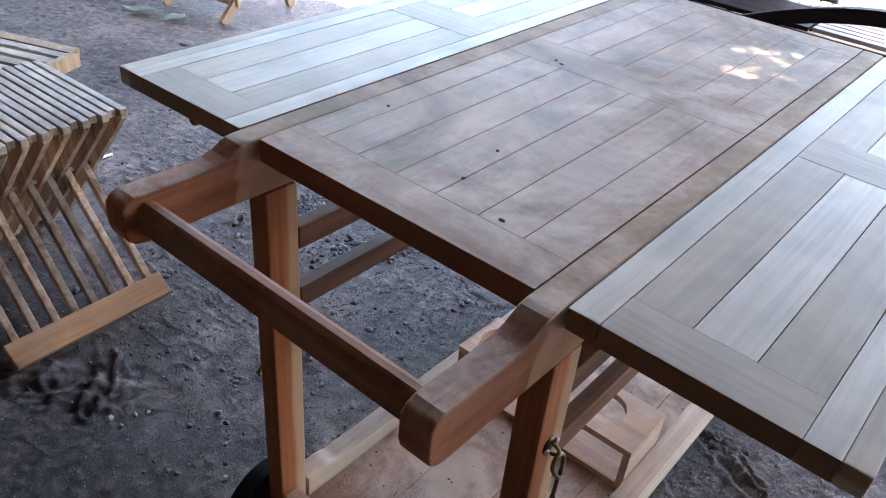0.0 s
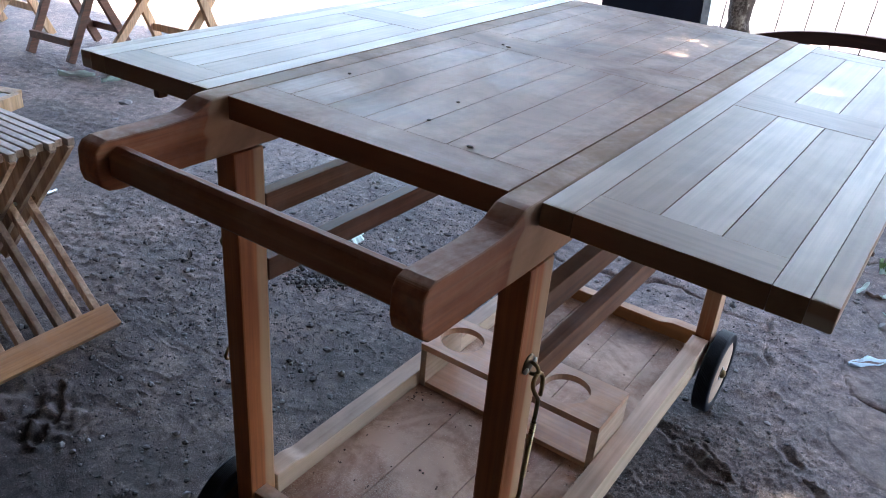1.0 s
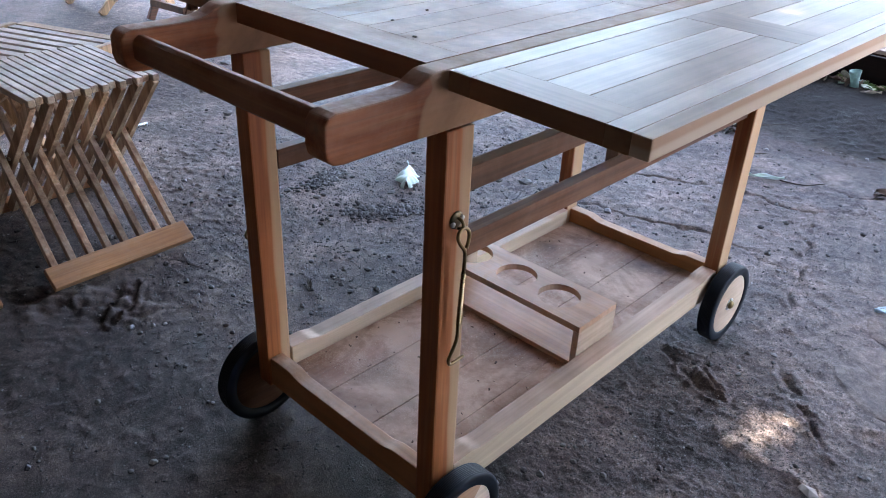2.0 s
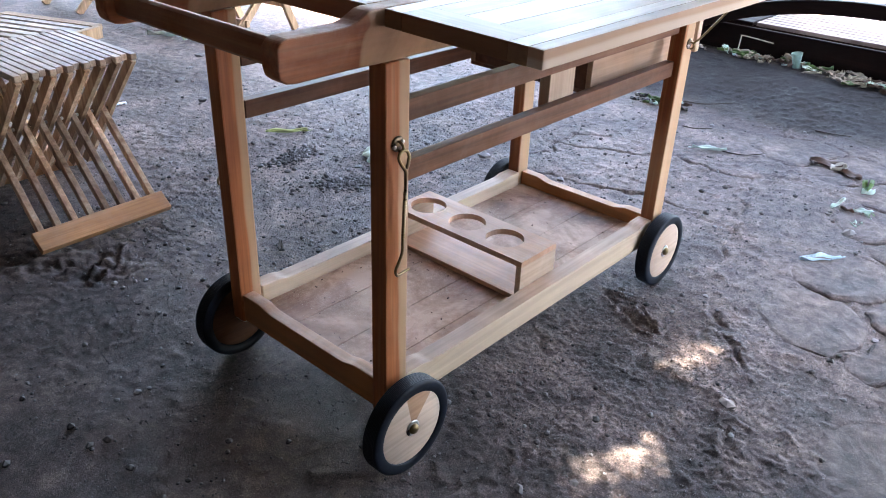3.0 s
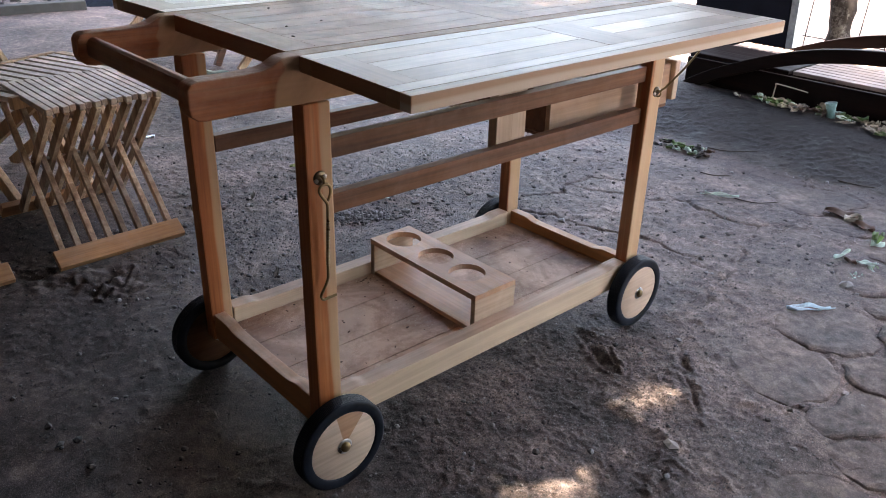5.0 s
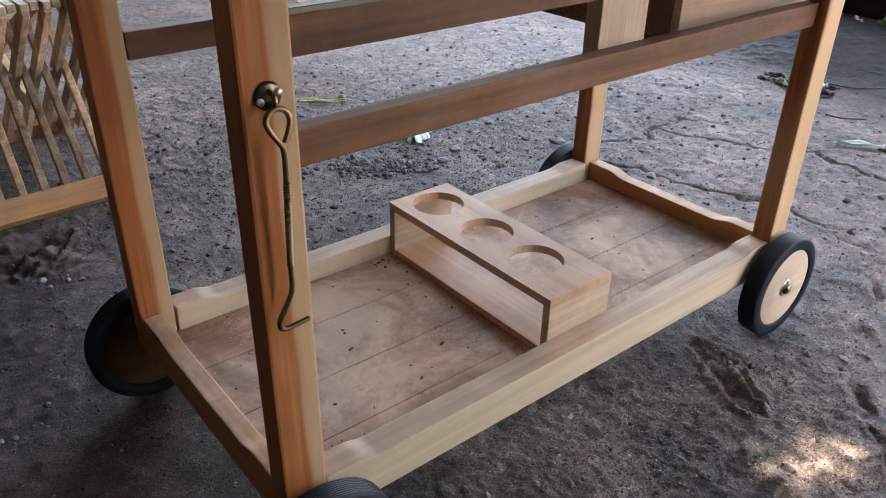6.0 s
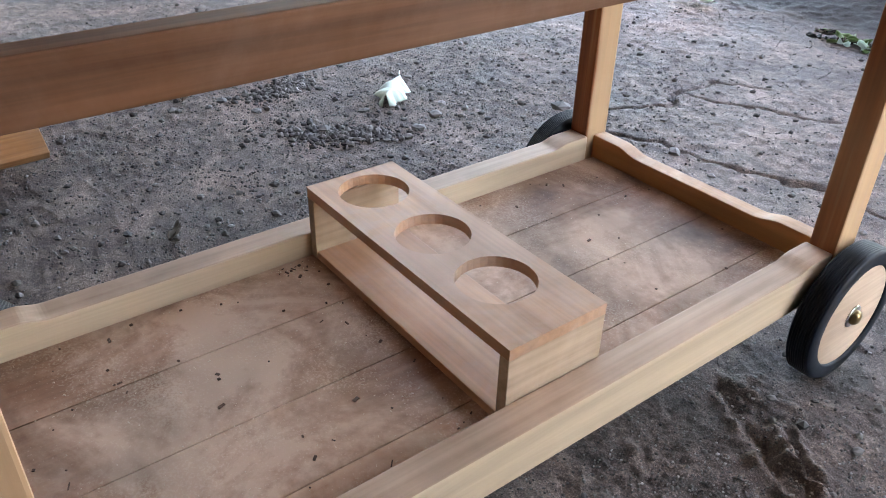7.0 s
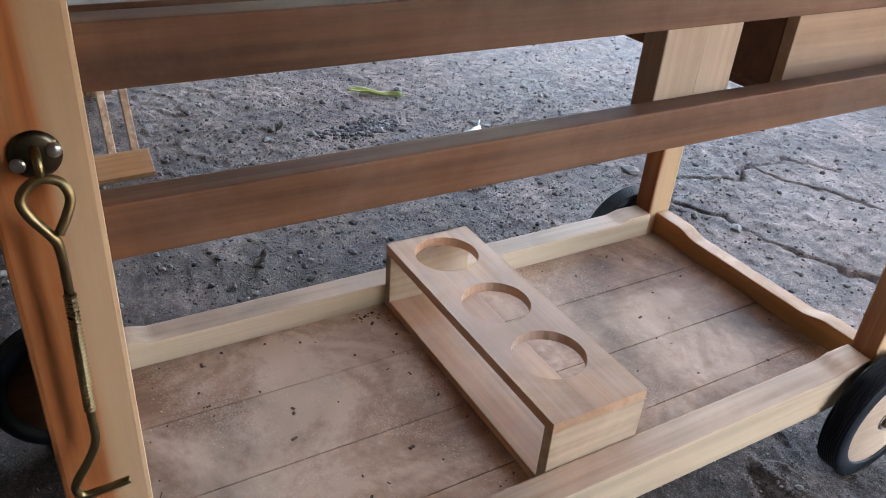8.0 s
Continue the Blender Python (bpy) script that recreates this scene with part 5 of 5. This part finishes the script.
def leaf_shape(length, width, curl, seed, lobes=0):
    """A withered leaf: a bent blade with an uneven rim, stalk and rib."""
    rn = random.Random(seed)
    bm = bmesh.new()
    n_l, n_w = (48 if lobes else 12), 4
    rows = []
    for i in range(n_l + 1):
        u = i / n_l
        w = width * math.sin(math.pi * (0.06 + 0.9 * u)) ** 0.8 * (1 + (0.28 * math.sin(u * lobes * 6.28) if lobes else 0)) * rn.uniform(0.9, 1.1)
        row = []
        for j in range(-n_w, n_w + 1):
            q = j / n_w
            z = curl * (q * q * width * 1.2 + 0.35 * length * (u - 0.5) ** 2) + 0.004 * math.sin(u * 9 + q * 4 + seed)
            row.append(bm.verts.new(((u - 0.5) * length, q * w / 2, z + 0.004)))
        rows.append(row)
    for a, b in zip(rows, rows[1:]):
        for j in range(len(a) - 1):
            bm.faces.new((a[j], a[j + 1], b[j + 1], b[j]))
    back = bmesh.ops.extrude_face_region(bm, geom=list(bm.faces))
    for e in back["geom"]:
        if isinstance(e, bmesh.types.BMVert):
            e.co.z += 0.0008
    finish(bm)
    for f in bm.faces:
        f.smooth = True
    tube([(length * 0.45, 0, 0.004), (length * 0.62, 0.004, 0.006)], 0.0012, 6, bm)
    return bm


LEAVES = [(-0.862, 1.000, 0.135, 0.066, -0.28, 133, "pale", 4), (0.285, 2.10, 0.11, 0.065, 0.12, 5, "brown", 0), (0.335, 2.085, 0.07, 0.045, 0.3, 60, "dry", 0), (0.385, 2.05, 0.08, 0.045, 0.15, 160, "brown", 0), (0.463, 1.957, 0.05, 0.035, 0.8, 100, "green", 0), (0.475, 1.935, 0.04, 0.025, 0.6, 30, "pale", 0),
          (-0.07, 1.925, 0.12, 0.022, 0.25, 212, "pale", 0), (-1.232, 0.916, 0.150, 0.030, 0.15, 53, "lime", 0), (-1.20, 2.2, 0.15, 0.04, 0.6, 200, "green", 0), (-0.98, 2.25, 0.10, 0.05, 0.7, 30, "pale", 0),
          (-2.78, 1.33, 0.16, 0.05, 0.3, 40, "pale", 0), (-2.62, 1.40, 0.10, 0.04, 0.3, 80, "pale", 0), (-1.10, 0.60, 0.05, 0.015, 0.5, 140, "dark", 0), (-0.558, 0.370, 0.050, 0.014, 0.4, 140, "dark", 0)]
mats = {"pale": (pale_leaf, "silvery green fallen leaf on dirt"), "dry": (dry_leaf, "curled dry tan leaf on dirt"), "green": (green_leaf, "small green fallen leaf on dirt"), "dark": (twig_mat, "dark shrivelled leaf on dirt"), "lime": (lime_leaf, "long yellow-green fallen leaf on dirt"), "brown": (brown_leaf, "curled brown dead leaf on paving")}
for k, (x, y, ln, wd, cu, rot, kind_, lobes) in enumerate(LEAVES):
    ob = tagged(part("fallen_leaf", leaf_shape(ln, wd, cu, k + 1, lobes), mats[kind_][0]), mats[kind_][1], "leaf", group="fallen leaves")
    ob.matrix_basis = pose(x, y, gz(x, y) + (0.002 if lobes == 0 else 0.024), 0, 0, rot)

ob = tagged(part("plastic_scrap", leaf_shape(0.12, 0.035, 0.12, 31, 2), blue_scrap), "crumpled pale blue plastic scrap on dirt", "scrap")
ob.matrix_basis = pose(0.520, 1.375, gz(0.520, 1.375) + 0.004, 0, 0, 48)

# heaps of leaf litter: along the lounger and by the far legs
def litter(name, label, spots, seed, palette, size=1.0):
    rn = random.Random(seed)
    th = thing(name, label, "leaf litter", kind="")
    for k, (cx, cy, spread_, count) in enumerate(spots):
        for i in range(count):
            m = rn.choice(palette)
            ob = part("litter_leaf", leaf_shape(size * rn.uniform(0.025, 0.065), size * rn.uniform(0.010, 0.024), rn.uniform(0.05, 0.4), seed * 50 + k * 20 + i), m, th)
            x, y = cx + rn.gauss(0, spread_), cy + rn.gauss(0, spread_ * 0.45)
            ob.matrix_basis = pose(x, y, gz(x, y) + rn.uniform(-0.002, 0.012), rn.uniform(-18, 18), rn.uniform(-18, 18), rn.uniform(0, 360))
    return th


litter("leaf_litter", "dry and green leaves swept along the lounger", [(-0.47, 2.99, 0.05, 12), (-0.36, 3.0, 0.06, 16), (-0.22, 3.0, 0.07, 14), (-0.05, 2.98, 0.08, 14), (0.08, 2.96, 0.07, 12), (0.20, 2.93, 0.07, 14), (0.36, 2.90, 0.08, 10)], 2,
       (dry_leaf, dry_leaf, green_leaf, pale_leaf, brown_leaf, dry_leaf), 1.35)
litter("weed_clump", "clump of wilted leaves and bits of litter", [(-0.50, 2.27, 0.06, 18), (-0.43, 2.29, 0.05, 8)], 7, (dark_leaf, dark_leaf, green_leaf, twig_mat, brown_leaf, pale_leaf), 1.2)
litter("leaf_scatter", "few leaves caught between paving stones", [(0.484, 1.764, 0.035, 6), (0.52, 1.66, 0.03, 3)], 9, (pale_leaf, pale_leaf, green_leaf, brown_leaf))
cup = lathe([(0.019, 0.0), (0.017, 0.03), (0.025, 0.072), (0.023, 0.073), (0.015, 0.03), (0.016, 0.004)], 20, "z")
ob = tagged(part("plastic_cup", cup, cup_mat), "crushed pale plastic cup by the lounger", "cup")
ob.matrix_basis = pose(-0.17, 2.985, gz(-0.17, 2.985) - 0.002, 6, -8, 0)

TWIGS = [[(-0.03, 1.945), (0.01, 1.955), (0.05, 1.975), (0.09, 2.03)], [(-0.26, 2.09), (-0.21, 2.10), (-0.165, 2.15)], [(-0.41, 2.39), (-0.33, 2.42), (-0.24, 2.50)], [(0.13, 2.43), (0.20, 2.44), (0.26, 2.46)]]
for line in TWIGS:
    pts = smooth_path([(x, y, gz(x, y) + 0.004) for x, y in line], 4)
    tagged(part("twig", tube(pts, [0.0028 - 0.0014 * i / len(pts) for i in range(len(pts))], 6), twig_mat), "thin dead twig lying on dirt", "twig", group="twigs")


stick = smooth_path([(-0.455, 2.985, gz(-0.455, 2.985) - 0.01), (-0.452, 2.988, 0.165), (-0.440, 2.99, 0.178), (-0.30, 2.995, 0.168)], 5)
tagged(part("bent_stick", tube(stick, 0.0026, 6), dry_leaf), "thin pale bent stick leaning on the lounger", "stick")


# crumbs and shavings on the tray
def crumbs(name, label, material, count, seed, size):
    rn = random.Random(seed)
    verts, faces = [], []
    for k in range(count):
        while True:
            x = rn.uniform(-0.18, 0.18)
            y = rn.choice((rn.uniform(0.04, 0.425), rn.uniform(0.04, 0.425), rn.uniform(0.56, 0.93)))
            if rn.random() < 0.45:
                y = rn.gauss(0.40, 0.02) if rn.random() < 0.5 else y
                x = x if rn.random() < 0.4 else rn.choice((rn.gauss(-0.168, 0.01), rn.gauss(0.172, 0.008)))
            if k % 7 == 0:
                x, y = rn.choice((-0.018, -0.018, 0.094)) + rn.gauss(0, 0.016), 0.478 + rn.gauss(0, 0.014)
                break
            if abs(x) < 0.182 and (0.04 < y < 0.428 or 0.557 < y < 0.93):
                break
        ln, wd, a = size * rn.uniform(0.0008, 0.0045) * rn.choice((0.4, 0.5, 0.7, 1.0)), size * rn.uniform(0.0005, 0.0016), rn.uniform(0, 3.14)
        c, s = math.cos(a), math.sin(a)
        b = len(verts)
        for z in (0.1301, 0.1301 + wd):
            for p, q in ((-1, -1), (1, -1), (1, 1), (-1, 1)):
                verts.append((x + c * p * ln - s * q * wd, y + s * p * ln + c * q * wd, z))
        faces += [(b, b + 1, b + 2, b + 3), (b + 4, b + 5, b + 6, b + 7), (b, b + 1, b + 5, b + 4), (b + 1, b + 2, b + 6, b + 5), (b + 2, b + 3, b + 7, b + 6), (b + 3, b, b + 4, b + 7)]
    me = bpy.data.meshes.new(name)
    me.from_pydata(verts, [], faces)
    me.materials.append(material)
    tagged(new(name, me), label, "wood crumbs", kind="stuff")


crumbs("wood_crumbs", "dark wood crumbs and shavings on the tray", crumb_mat, 110, 8, 1.0)
crumbs("sawdust", "pale grains of sawdust on the tray planks", sawdust_mat, 520, 21, 0.42)
for k, (x, y) in enumerate(((-0.161, 0.178), (-0.101, 0.484), (0.007, 0.187), (0.103, 0.069), (0.022, 0.106), (-0.115, 0.49))):
    bm = bmesh.new()
    bmesh.ops.create_icosphere(bm, subdivisions=1, radius=0.0028)
    for v in bm.verts:
        v.co = Vector((v.co.x * (1.8 if k in (1, 3) else 1.0) + x, v.co.y + y, v.co.z * 0.5 + TOP + 0.0007))
    tagged(part("crumb", bm, crumb_mat), "tiny dark crumb on the tabletop", "crumb", group="crumbs on the tabletop")


# ---- irregular paving stones at the yard's edge ----
def paving():
    rn = random.Random(15)
    pave = tagged(new("pavement"), "irregular grey paving stones half buried in dirt", "pavement", kind="structure")
    seeds = PAVING
    for cx, cy in seeds:
        poly = [Vector((cx + dx * 1.3, cy + dy * 1.3)) for dx, dy in ((-0.13, -0.06), (-0.07, -0.12), (0.08, -0.12), (0.13, -0.05), (0.12, 0.08), (0.04, 0.13), (-0.08, 0.11), (-0.14, 0.04))]
        for ox, oy in seeds:
            if (ox, oy) == (cx, cy) or math.hypot(ox - cx, oy - cy) > 0.75:
                continue
            mid_ = Vector(((cx + ox) / 2, (cy + oy) / 2))
            nrm = Vector((ox - cx, oy - cy)).normalized()
            mid_ -= nrm * rn.uniform(0.004, 0.010)
            out = []
            for a, b in zip(poly, poly[1:] + poly[:1]):
                da, db = (a - mid_).dot(nrm), (b - mid_).dot(nrm)
                if da <= 0:
                    out.append(a)
                if da * db < 0:
                    out.append(a + (b - a) * (da / (da - db)))
            poly = out
            if len(poly) < 3:
                break
        if len(poly) < 3:
            continue
        poly = [a + (b - a) * w for a, b in zip(poly, poly[1:] + poly[:1]) for w in (0.14, 0.86)]
        rim = []
        for a, b in zip(poly, poly[1:] + poly[:1]):
            steps = max(1, int((b - a).length / 0.018))
            for k in range(steps):
                p = a + (b - a) * (k / steps)
                p = p + Vector((noise.noise(Vector((p.x * 14, p.y * 14, 0))), noise.noise(Vector((p.x * 14, p.y * 14, 5))))) * 0.016
                p = p + Vector((noise.noise(Vector((p.x * 45, p.y * 45, 1))), noise.noise(Vector((p.x * 45, p.y * 45, 7))))) * 0.008
                rim.append(p)
        top = rn.uniform(0.0002, 0.0025)
        tx, ty = rn.uniform(-0.012, 0.012), rn.uniform(-0.012, 0.012)
        low = float(ground_base(np.array([cx]), np.array([cy]))[0])
        bm = bmesh.new()
        cen = sum(rim, Vector((0, 0))) / len(rim)
        rings = []
        for sc, z in ((1.0, -0.03), (1.0, top - 0.007), (0.975, top - 0.003), (0.90, top), (0.8, top + 0.001), (0.62, top + 0.001), (0.42, top + 0.001), (0.2, top + 0.001)):
            ring = []
            for p in rim:
                q = cen + (p - cen) * sc
                zz = z + ((q.x - cen.x) * tx + (q.y - cen.y) * ty if z > 0 else 0) + (0.003 * noise.noise(Vector((q.x * 11, q.y * 11, 2))) + 0.003 * noise.noise(Vector((q.x * 40, q.y * 40, 2))) if z > 0 else 0)
                ring.append(bm.verts.new((q.x, q.y, low + zz)))
            rings.append(ring)
        for p, q in zip(rings, rings[1:]):
            for k in range(len(p)):
                j = (k + 1) % len(p)
                bm.faces.new((p[k], p[j], q[j], q[k]))
        bm.faces.new(rings[-1])
        part("paving_stone", finish(bm), slate, pave)


paving()
